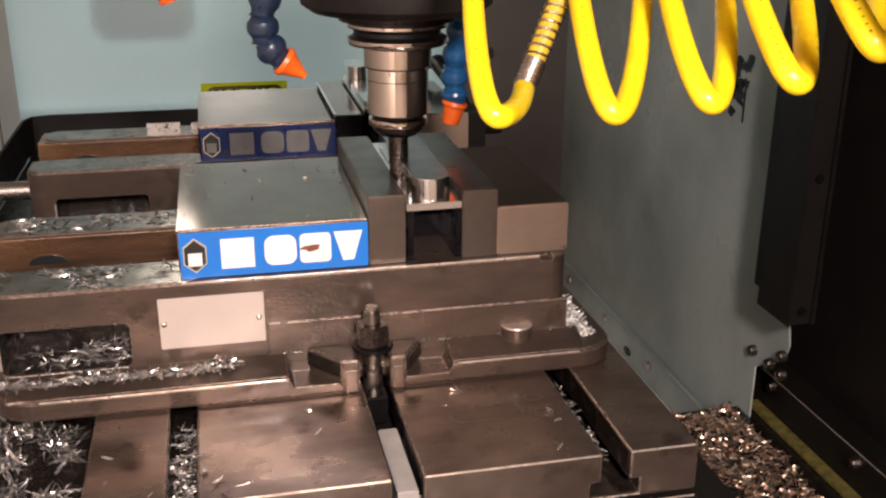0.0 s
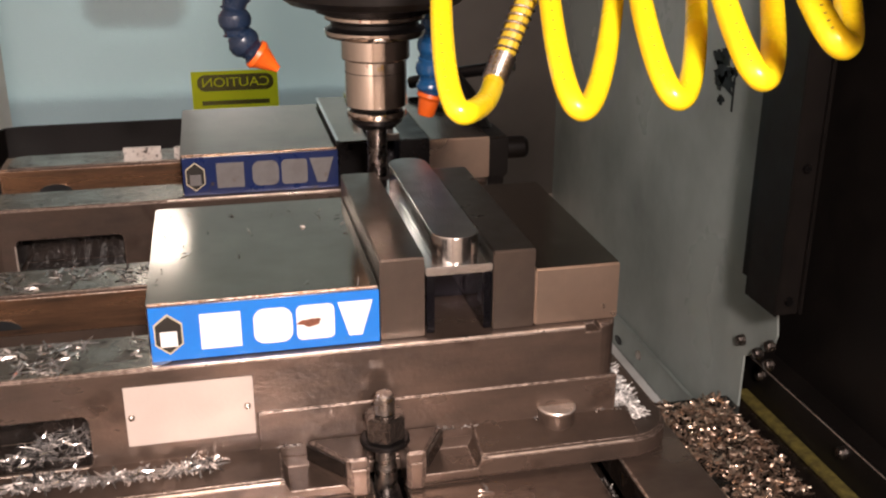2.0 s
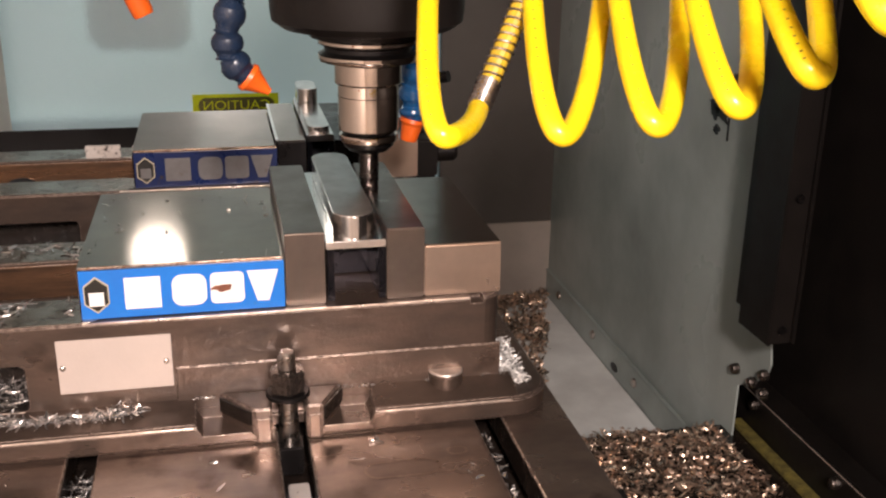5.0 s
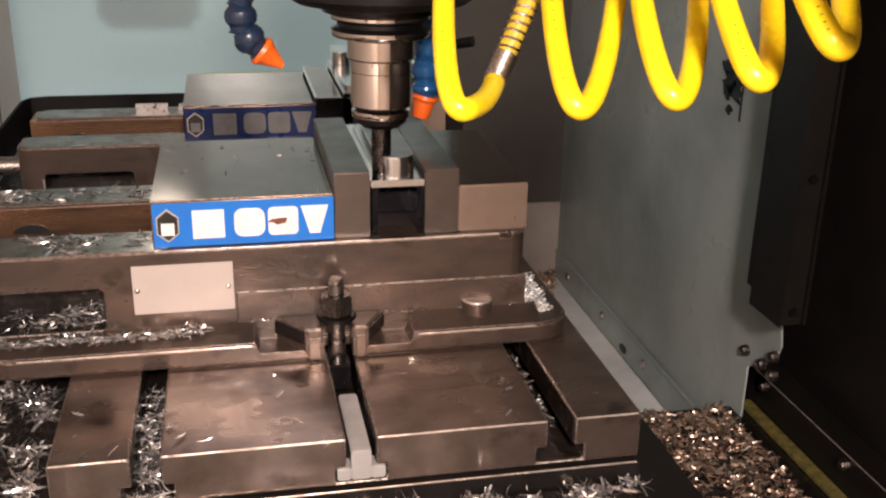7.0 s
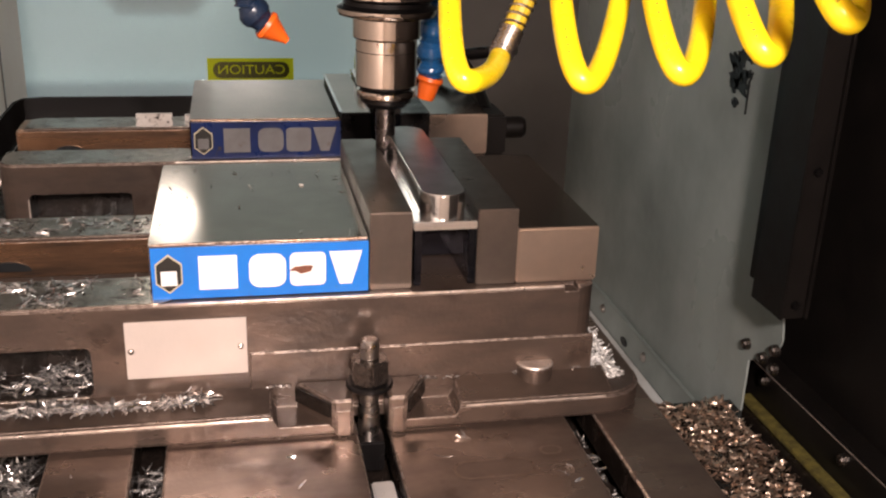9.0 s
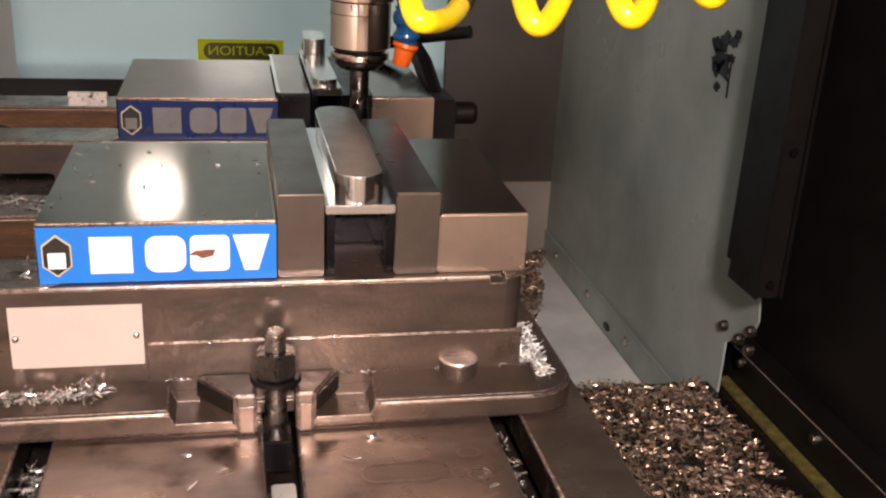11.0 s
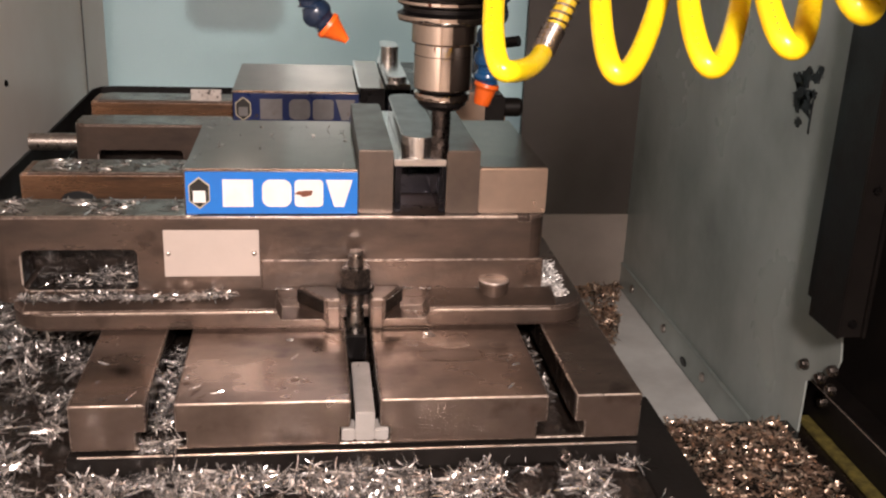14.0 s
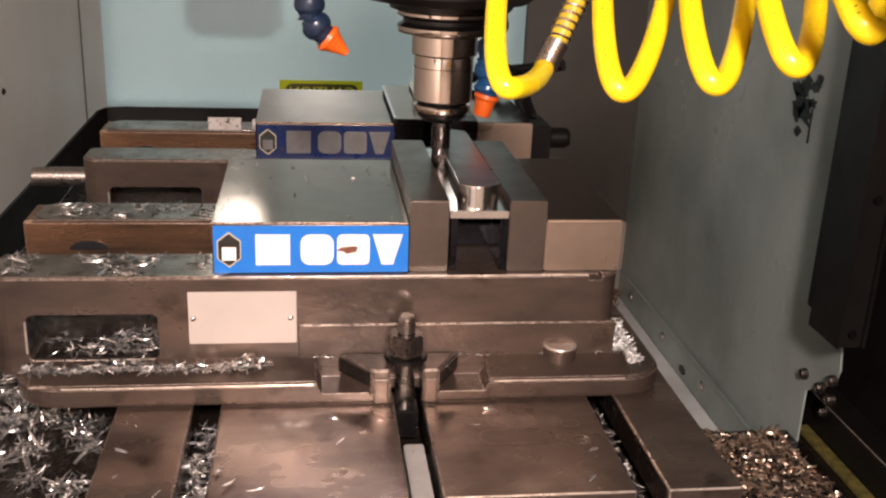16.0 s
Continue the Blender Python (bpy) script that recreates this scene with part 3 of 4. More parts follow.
# ---------------------------------------------------------------- vise
def vise(dy, jaw_shift, near):
    """A machine vise whose front face lies at dy. jaw_shift: how far the movable jaw stands towards the fixed one."""
    o = Vector((0, dy, 0))
    v = thing("machine_vise", "oily brown machine vise with " + ("bright blue" if near else "shade-painted blue") + " label" + (" and blank cream plate" if near else " behind another vise"),
              "vise", "vises on the table")
    S = lambda bm: shifted(bm, o)
    tall = 0.0440 if near else 0.0338
    # bed: two rails joined, with a pocket through the front rail
    pocket = prism(rounded(-0.2175, -0.1445, -0.0508, -0.0225, 0.004), "y", -0.02, 0.024)
    outline = rounded(-0.238, 0.128, -0.006, 0.136, 0.012)
    bed = prism(outline, "z", -0.060, 0.0, 0.0012)
    bed = carved(bed, pocket, boxes((-0.28, -0.02, 0.032, 0.100, -0.040, 0.02)), boxes((0.1085, 0.1165, -0.02, 0.004, -0.0035, 0.02)))
    part("bed", S(bed), CAST, v)
    for ya, yb in ((-0.0052, 0.0316), (0.1004, 0.1355)):
        part("rail_top", S(prism(rounded(-0.2365, -0.100, ya, yb, 0.011), "z", 0.0001, 0.0007, 0.0002)), RAIL, v, "speckled ground rail top")
    part("bed_ridge", S(boxes((-0.0645, 0.1275, -0.0070, -0.004, -0.058, -0.0300), bevel=0.0006)), CAST, v)
    # thin black liners paint the shade inside the pocket
    part("pocket_back", S(boxes((-0.2172, -0.1448, 0.0230, 0.0238, -0.0500, -0.0228))), SLUDGE_SHADE, v, "pocket back painted black for shade")
    part("pocket_floor", S(boxes((-0.2165, -0.1455, -0.004, 0.0229, -0.0506, -0.0502))), SLUDGE_SHADE, v, "pocket floor painted black for shade")
    part("pocket_lining", S(boxes((-0.2174, -0.2170, -0.0045, 0.0228, -0.0470, -0.0265), (-0.1450, -0.1446, -0.0045, 0.0228, -0.0470, -0.0265), (-0.2135, -0.1485, -0.0045, 0.0228, -0.0230, -0.0226))), SLUDGE_SHADE, v, "pocket walls painted black for shade")
    part("rail_step", S(boxes((-0.243, -0.10, 0.0993, 0.1365, -0.0258, -0.0005), bevel=0.0015)), COPPER, v, "worn rail with rusty side")
    # foot flange with sloping top
    foot = rounded(-0.225, 0.157, -0.0285, 0.150, 0.026, 8)
    flange = prism(foot, "z", TOP + 0.0004, -0.0570, 0.0020)
    dip = prism([(-0.058, -0.050), (-0.051, -0.0640), (0.0445, -0.0640), (0.0515, -0.050)], "y", -0.06, -0.0065)
    part("foot_flange", S(carved(flange, dip, boxes((-0.0118, 0.0074, -0.06, -0.010, -0.09, -0.03)))), CAST, v)
    for xa, xb in ((-0.215, -0.054), (0.047, 0.135)):
        part("flange_slope", S(prism([(-0.0262, -0.0576), (-0.0070, -0.0510), (-0.0045, -0.0510), (-0.0045, -0.0600), (-0.0262, -0.0600)], "x", xa, xb, 0.0006)), CAST, v)
    for pts in ([(-0.0405, -0.0070), (-0.0118, -0.0070), (-0.0118, -0.0305), (-0.0222, -0.0305)], [(0.0074, -0.0070), (0.0295, -0.0070), (0.0165, -0.0305), (0.0074, -0.0305)]):
        part("clamp_ear", S(prism(pts, "z", -0.0660, -0.0488, 0.0010)), CAST, v)
        (xa, ya), (xb, yb) = (pts[0], pts[3]) if pts[0][0] < -0.02 else (pts[1], pts[2])
        n = Vector((ya - yb, xb - xa)).normalized() * (-1 if xa < 0 else 1)
        n = -n if n.y > 0 else n
        d = Vector((xb - xa, yb - ya))
        quad = [Vector((xa, ya)) + d * f + n * g for f, g in ((0.06, 0.0003), (0.96, 0.0003), (0.96, 0.0016), (0.06, 0.0022))]
        # dark strip paints the shaded slanted side of the ear
        part("ear_shade", S(prism([tuple(q) for q in quad], "z", -0.0590, -0.0505, 0.0003)), SLUDGE_SHADE, v, "black strip painting the shade on the ear's side")
        xs = [p[0] for p in pts[2:]]
        part("clamp_lug", S(boxes((min(xs) + 0.0006, max(xs), -0.0315, -0.012, TOP + 0.0006, -0.0535), bevel=0.0012)), CAST, v)
    part("drain_boss", S(shifted(lathe([(0.0118, -0.0570), (0.0104, -0.0552), (0.0102, -0.0456), (0.0107, -0.0452), (0.0107, -0.0443), (0.0100, -0.0437), (0.0074, -0.0435), (0.0060, -0.0449)], 32), (0.0935, -0.0070, -0.0012))), CAST, v, "round cast boss with a bright top")
    # bright strips paint the highlight on the pocket's rim
    part("pocket_rim", S(boxes((-0.2186, -0.2174, -0.0066, -0.0054, -0.0465, -0.0265), (-0.2140, -0.1470, -0.0066, -0.0054, -0.0516, -0.0506), bevel=0.0004)), WORN_GLINT, v, "pocket rim with its edge glint painted bright")
    part("boss_top", S(shifted(lathe([(0.0072, -0.0434), (0.0085, -0.0431), (0.0101, -0.0433), (0.0106, -0.0440)], 28), (0.0935, -0.0070, -0.0012))), WORN_GLINT, v, "lighter ring on the boss top")
    part("worn_edge_glint", S(boxes((-0.112, 0.1080, -0.0064, -0.0048, -0.0009, 0.00025), bevel=0.0003)), WORN_GLINT, v, "worn edge with its glint painted bright")
    for xa, xb in ((-0.196, -0.056), (0.050, 0.130)):
        part("worn_edge_glint", S(boxes((xa, xb, -0.0288, -0.0276, -0.0587, -0.0578), bevel=0.0003)), WORN_GLINT, v, "worn edge with its glint painted bright")
    # movable jaw
    j = Vector((jaw_shift, dy, 0))
    J = lambda bm: shifted(bm, j)
    part("movable_jaw", J(boxes((-0.1132, -0.0004, 0.0, 0.145, 0.0005, 0.0306), bevel=0.0008)), STEEL, v, "ground steel movable jaw")
    part("jaw_edge", J(boxes((-0.1125, -0.0008, -0.0006, 0.0010, 0.0294, 0.0310), bevel=0.0004)), COPPER, v, "worn coppery front edge")
    # the rear label's shade is painted into its darker colours
    lab = part("blue_label", J(boxes((-0.1122, -0.0006, -0.0009, -0.0001, 0.0006, 0.0290))), BLUE if near else SHADED_BLUE, v, "blue nameplate with white print" if near else "blue nameplate with white print, its shade painted in")
    for k, pts in enumerate((
            [(-0.0885, 0.0055), (-0.0815, 0.0055), (-0.0790, 0.0105), (-0.0735, 0.0055), (-0.0655, 0.0055), (-0.0725, 0.0148), (-0.0665, 0.0240), (-0.0885, 0.0240)],
            rounded(-0.0630, -0.0440, 0.0055, 0.0240, 0.0055),
            rounded(-0.0420, -0.0232, 0.0055, 0.0240, 0.0030),
            [(-0.0165, 0.0055), (-0.0105, 0.0055), (-0.0060, 0.0200), (-0.0035, 0.0240), (-0.0225, 0.0240), (-0.0205, 0.0200)])):
        if k in (0, 3):
            pts = [(-0.0885, 0.0055), (-0.0690, 0.0055), (-0.0690, 0.0240), (-0.0885, 0.0240)] if k == 0 else [(-0.0160, 0.0055), (-0.0095, 0.0055), (-0.0040, 0.0240), (-0.0215, 0.0240)]
        part("print_block", J(prism(pts, "y", -0.0015, -0.0009)), WHITE if near else SHADED_PRINT, lab, "plain white print block" if near else "plain white print block, its shade painted in")
    hexa = [(-0.1035 + 0.0078 * math.sin(radians(60 * k)), 0.0148 + 0.0108 * math.cos(radians(60 * k))) for k in range(6)]
    part("badge_rim", J(prism(hexa, "y", -0.0013, -0.0009)), GOLD, lab)
    part("badge", J(prism([(-0.1035 + 0.90 * (x + 0.1035), 0.0148 + 0.90 * (z - 0.0148)) for x, z in hexa], "y", -0.0016, -0.00131)), BADGE, lab, "black hexagonal badge")
    part("badge_mark", J(boxes((-0.1075, -0.0995, -0.0019, -0.0016, 0.0085, 0.0165))), WHITE if near else SHADED_PRINT, lab)
    if near:
        ring = [(-0.0352 + 0.0075 * math.cos(k * 0.5) * (0.6 + 0.5 * ((k * 7) % 5) / 5), 0.0150 + 0.0028 * math.sin(k * 0.5) * (0.5 + 0.6 * ((k * 3) % 4) / 4)) for k in range(12)]
        part("scrape", J(prism(ring, "y", -0.0020, -0.0017)), RUST, lab, "rusty brown scrape")
    # rear plates: shade and dark reflection are painted in as black metal
    part("movable_jaw_plate", J(boxes((0.0002, 0.0230, -0.0002, 0.1505, 0.0003, tall), bevel=0.0007)), JAW if near else DARKMETAL, v, "tall hardened jaw plate" if near else "low jaw plate with its shade painted black")
    if not near:
        # grey cap: the lit top over the plate's shade-black front
        part("jaw_cap", J(boxes((0.0004, 0.0228, 0.0004, 0.150, tall + 0.0001, tall + 0.0009), bevel=0.0003)), STEEL, v)
        part("bright_edge", J(boxes((-0.0012, 0.0012, 0.002, 0.149, tall + 0.0009, tall + 0.0014), bevel=0.0002)), BRIGHT, v, "bright strip along the jaw edge")
    # fixed jaw
    part("fixed_jaw_plate", S(boxes((0.0588, 0.0812, -0.0002, 0.1505, 0.0003, tall), bevel=0.0007)), JAW if near else DARKMETAL, v, "tall hardened jaw plate" if near else "low jaw plate with its shade painted black")
    part("fixed_jaw", S(boxes((0.0815, 0.1280, 0.0, 0.145, 0.0003, 0.0322), bevel=0.0009)), GROUND, v, "ground steel fixed jaw block")
    # near-black colour of these pieces paints the shade between the jaws
    part("parallel", S(boxes((0.0545, 0.0585, 0.0015, 0.148, 0.0008, 0.0331), bevel=0.0004)), SHADED_STEEL, v, "parallel strip darkened for the jaw gap's shade")
    part("parallel", S(boxes((0.0245 + jaw_shift, 0.0285 + jaw_shift, 0.0015, 0.148, 0.0008, 0.0331), bevel=0.0004)), SHADED_STEEL, v, "parallel strip darkened for the jaw gap's shade")
    part("spacer", S(boxes((0.0288 + jaw_shift, 0.0543, 0.046, 0.147, 0.0008, 0.0150), (0.0288 + jaw_shift, 0.0543, 0.080, 0.147, 0.0152, 0.0245), bevel=0.0006)), SHADED_STEEL, v, "spacer block darkened for the jaw gap's shade")
    # darker cap puts the top's dark reflection into its colour
    part("jaw_top", S(boxes((0.0822, 0.1273, 0.0008, 0.1442, 0.0323, 0.0327), bevel=0.0002)), STEEL, v, "darker cap for the dark reflection on the fixed jaw")
    # flat black half-disc paints the darkness of an arched opening
    part("arch_opening", S(prism([(-0.2020 + 0.0125 * math.cos(math.pi * k / 12), -0.0200 + 0.0062 * math.sin(math.pi * k / 12)) for k in range(13)], "y", 0.0982, 0.0992)), RUBBER, v, "arched opening painted flat black")
    # screw
    part("screw_end", S(shifted(lathe([(0.0080, -0.05), (0.0080, 0.0), (0.0070, 0.001)], 24), Matrix.Translation((-0.2875, 0.043, -0.0275)) @ pose(0, 0, 0, 0, -90, 0))), BOLT, v, "steel screw end")
    part("screw", S(shifted(lathe([(0.0075, 0.0), (0.0075, 0.2)], 20), Matrix.Translation((-0.25, 0.043, -0.0275)) @ pose(0, 0, 0, 0, 90, 0))), BOLT, v)
    if not near:
        sp = part("scale_plate", shifted(boxes((-0.148, -0.1185, 0.1005, 0.1050, 0.0002, 0.0115), (-0.1085, -0.1000, 0.1005, 0.1050, 0.0002, 0.0105), bevel=0.0004), o), SPECK, v, "small white plate speckled with chips")
    if near:
        pl = part("blank_plate", S(boxes((-0.1272, -0.0655, -0.0072, -0.0061, -0.0412, -0.0088), bevel=0.0003)), CREAM, v, "blank cream metal plate")
        for x in (-0.1245, -0.0688):
            part("rivet", S(shifted(lathe([(0.0006, 0.0016), (0.0014, 0.0012), (0.0017, 0.0)], 14), Matrix.Translation((x, -0.0072, -0.0250)) @ pose(0, 0, 0, 90, 0, 0))), BOLT, pl)
    CARRIED.append(v)
    # clamp stud in the T-slot
    s = thing("clamp_stud", "threaded steel clamp stud with oily dark nut and washer", "clamp bolt", "clamp studs")
    c = Matrix.Translation((-0.0022, dy - 0.0215, 0))
    prof = []
    for k in range(27):
        z = -0.060 + k * 0.0015
        prof += [(0.0052, z), (0.0052, z + 0.0004), (0.0043, z + 0.0010)]
    part("thread", shifted(lathe(prof + [(0.0047, -0.0190), (0.0039, -0.0182)], 20), c), BOLT, s, "grey threaded rod")
    part("nut", shifted(prism(hexagon(0.0108), "z", -0.0425, -0.0290, 0.0010), c), OILBOLT, s, "dark oily hexagon nut")
    part("washer", shifted(lathe([(0.0120, -0.0455), (0.0126, -0.0450), (0.0126, -0.0432), (0.0118, -0.0426)], 28), c), DARKMETAL, s)
    part("t_nut", shifted(boxes((-0.0072, 0.0072, -0.012, 0.012, -0.092, -0.0740), bevel=0.001), c), DARKMETAL, s)
    part("shank", shifted(lathe([(0.0058, -0.0745), (0.0058, -0.0600), (0.0051, -0.0595)], 20), c), BOLT, s)
    CARRIED.append(s)


def capsule(x0, x1, y0, y1, n=14):
    r, cx = (x1 - x0) / 2, (x0 + x1) / 2
    return [(cx + r * math.cos(math.pi * k / n), y1 - r + r * math.sin(math.pi * k / n)) for k in range(n + 1)] + \
           [(cx - r * math.cos(math.pi * k / n), y0 + r - r * math.sin(math.pi * k / n)) for k in range(n + 1)]


def workpieces():
    w = thing("workpiece", "bright aluminium workpiece with rounded boss clamped in the vise", "workpiece", "workpieces")
    part("base", boxes((0.0235, 0.0583, -0.0006, 0.1515, 0.0334, 0.0380), bevel=0.0005), BRIGHT, w)
    part("boss", prism(capsule(0.0290, 0.0535, 0.001, 0.150), "z", 0.0380, 0.0520, 0.0005), BRIGHT, w, "bright machined boss with rounded ends")
    part("boss_top", prism(capsule(0.0296, 0.0529, 0.0016, 0.1494), "z", 0.0520, 0.0523), MATTE_AL, w, "matte milled top")
    CARRIED.append(w)
    r = thing("workpiece", "shiny aluminium workpiece with rounded boss clamped in the rear vise", "workpiece", "workpieces")
    y = REAR
    part("base", boxes((0.0365, 0.0583, y - 0.0006, y + 0.1515, 0.0334, 0.0390), bevel=0.0005), BRIGHT, r)
    part("boss", prism(capsule(0.0385, 0.0560, y + 0.004, y + 0.100), "z", 0.0390, 0.0440, 0.0004), BRIGHT, r)
    part("boss_high", prism(capsule(0.0385, 0.0560, y + 0.104, y + 0.150), "z", 0.0390, 0.0560, 0.0004), BRIGHT, r)
    CARRIED.append(r)


REAR = 0.262


def work_stop():
    s = thing("work_stop", "black articulated work stop beside the rear vise", "work stop")
    part("clamp_block", boxes((0.129, 0.152, REAR + 0.03, REAR + 0.075, -0.010, 0.024), bevel=0.002), BLACK, s)
    part("knob", shifted(lathe([(0.0080, 0.0), (0.0092, 0.002), (0.0092, 0.016), (0.0076, 0.019)], 18), Matrix.Translation((0.152, REAR + 0.045, 0.010)) @ pose(0, 0, 0, 0, 90, 0)), BLACK, s, "black clamp knob")
    part("arm", tube([(0.140, REAR + 0.06, 0.018), (0.136, REAR + 0.10, 0.040), (0.130, REAR + 0.14, 0.052)], 0.008), DARKMETAL, s)
    part("rod", tube([(0.100, REAR + 0.17, 0.040), (0.135, REAR + 0.14, 0.053), (0.178, REAR + 0.11, 0.064)], 0.0055), DARKMETAL, s)
    part("pad", boxes((0.131, 0.163, REAR + 0.08, REAR + 0.13, -0.012, -0.001), bevel=0.001), STEEL, s)
    part("foot", boxes((0.133, 0.150, REAR + 0.035, REAR + 0.12, TOP + 0.0005, -0.010), bevel=0.001), DARKMETAL, s)
    CARRIED.append(s)


# ---------------------------------------------------------------- spindle
def spindle():
    at = Matrix.Translation((0.0272, 0.0455, 0))
    h = thing("spindle_head", "black machine spindle nose above the vise", "spindle")
    part("housing", shifted(lathe([(0.040, 0.1465), (0.052, 0.1485), (0.0585, 0.1530), (0.0595, 0.160), (0.0595, 0.32)], 64), at), BLACK, h)
    part("nose_ring", shifted(lathe([(0.034, 0.1425), (0.036, 0.1430), (0.036, 0.1480)], 48), at), DARKMETAL, h)
    hold = thing("tool_holder", "polished steel tool holder with a black collet nut and end mill", "tool holder")
    part("flange", shifted(lathe([(0.026, 0.1275), (0.0300, 0.1290), (0.0308, 0.1300), (0.0308, 0.1325), (0.0270, 0.1345), (0.0270, 0.1370), (0.0308, 0.1388), (0.0308, 0.1415), (0.0295, 0.1425)], 64), at), DARKMETAL, hold, "dark V-groove flange")
    part("flange_band", shifted(lathe([(0.0301, 0.1283), (0.03095, 0.1302), (0.03095, 0.1322), (0.0301, 0.1328)], 64), at), CHROME, hold)
    part("flange_band", shifted(lathe([(0.0301, 0.1388), (0.03095, 0.1394), (0.03095, 0.1412), (0.0301, 0.1416)], 64), at), CHROME, hold)
    part("body", shifted(lathe([(0.0160, 0.0845), (0.0188, 0.0848), (0.0192, 0.0854), (0.0192, 0.1120), (0.0189, 0.1128), (0.0189, 0.1135), (0.0206, 0.1140), (0.0212, 0.1150), (0.0212, 0.1262), (0.0205, 0.1276)], 64), at), CHROME, hold, "polished steel body")
    part("line", shifted(lathe([(0.01935, 0.1062), (0.01935, 0.1066)], 64), at), DARKMETAL, hold)
    part("groove", shifted(lathe([(0.0160, 0.0825), (0.0172, 0.0835), (0.0172, 0.0850), (0.0160, 0.0858)], 48), at), DARKMETAL, hold)
    part("ring", shifted(lathe([(0.0160, 0.0772), (0.0184, 0.0778), (0.0187, 0.0785), (0.0187, 0.0812), (0.0182, 0.0820)], 48), at), CHROME, hold, "bright steel ring")
    nut = [(0.0085, 0.0705), (0.0125, 0.0712), (0.0160, 0.0745), (0.0163, 0.0770), (0.0150, 0.0776)]
    part("collet_nut", shifted(lathe(nut, 40), at), DARKMETAL, hold, "black collet nut")
    # end mill: shank and fluted cutter
    part("shank", shifted(lathe([(0.0061, 0.0580), (0.0063, 0.0588), (0.0063, 0.0710)], 32), at), CARBIDE, hold, "dark carbide shank")
    bm = bmesh.new()
    rings, n = [], 48
    for k in range(30):
        z, tw = 0.0381 + 0.0200 * k / 29, 2.0 * k / 29
        ring = []
        for i in range(n):
            a = 2 * math.pi * i / n
            r = 0.0062 - 0.0004 * max(0.0, math.sin(4 * (a - tw))) ** 0.6
            ring.append(bm.verts.new((r * math.cos(a), r * math.sin(a), z)))
        rings.append(ring)
    for a, b in zip(rings, rings[1:]):
        for i in range(n):
            bm.faces.new((a[i], a[(i + 1) % n], b[(i + 1) % n], b[i]))
    bm.faces.new(rings[0][::-1])
    bm.faces.new(rings[-1])
    part("cutter", shifted(bm, at), CARBIDE, hold, "fluted cutting end")


CARBIDE = material("dark_carbide", (0.12, 0.105, 0.10), 0.28, 1.0, (0.07, 0.06, 0.055), 200, 0.6)


# ---------------------------------------------------------------- coolant nozzles
def nozzle(points, radius, tip, tip_radius, mat, label):
    """A jointed coolant hose: ball links along points and a tapered tip from the last one to tip."""
    n = thing("coolant_nozzle", label, "coolant nozzle", "coolant nozzles")
    pts = [Vector(p) for p in points]
    for a, b in zip(pts, pts[1:]):
        m = Matrix.Translation(a) @ (b - a).to_track_quat("Z", "Y").to_matrix().to_4x4()
        d = (b - a).length
        prof = [(radius * 0.62, -0.1 * d), (radius * 0.72, 0.02 * d), (radius * 0.98, 0.2 * d), (radius * 1.05, 0.42 * d), (radius * 0.98, 0.62 * d), (radius * 0.78, 0.78 * d), (radius * 0.72, 0.95 * d), (radius * 0.86, 1.02 * d)]
        part("link", shifted(lathe(prof, 28), m), mat, n)
    a, b = pts[-1], Vector(tip)
    m = Matrix.Translation(a) @ (b - a).to_track_quat("Z", "Y").to_matrix().to_4x4()
    d = (b - a).length
    part("tip", shifted(lathe([(radius * 0.95, 0.0), (radius * 1.0, 0.15 * d), (radius * 0.80, 0.3 * d), (tip_radius, 0.92 * d), (tip_radius * 0.9, d)], 24), m), ORANGE, n, "orange tapered tip")
    return n


def nozzles():
    nozzle([(-0.026, 0.026, 0.215), (-0.036, 0.004, 0.212), (-0.044, -0.020, 0.205), (-0.050, -0.037, 0.195), (-0.053, -0.044, 0.186), (-0.0555, -0.047, 0.174), (-0.0590, -0.047, 0.1585), (-0.0585, -0.047, 0.1455), (-0.0500, -0.047, 0.1362)], 0.0080, (-0.0385, -0.047, 0.1272), 0.0022, NAVY, "dark blue jointed coolant hose with an orange tip")
    view_shifted = nozzle([(0.070, 0.074, 0.182), (0.0720, 0.085, 0.165), (0.0715, 0.088, 0.150), (0.0690, 0.092, 0.134), (0.0670, 0.096, 0.118), (0.0655, 0.099, 0.102), (0.0660, 0.100, 0.087), (0.0665, 0.100, 0.078)], 0.0092, (0.0630, 0.100, 0.0625), 0.0060, TEAL, "blue jointed coolant hose with an orange tip behind the spindle")
    nozzle([(-0.024, 0.072, 0.250), (-0.05, 0.08, 0.256), (-0.078, 0.09, 0.252), (-0.105, 0.097, 0.240), (-0.124, 0.10, 0.222), (-0.130, 0.10, 0.200), (-0.125, 0.10, 0.185), (-0.119, 0.10, 0.176)], 0.0090, (-0.108, 0.10, 0.150), 0.0070, ORANGE, "orange coolant nozzle hanging by the window")
    return view_shifted


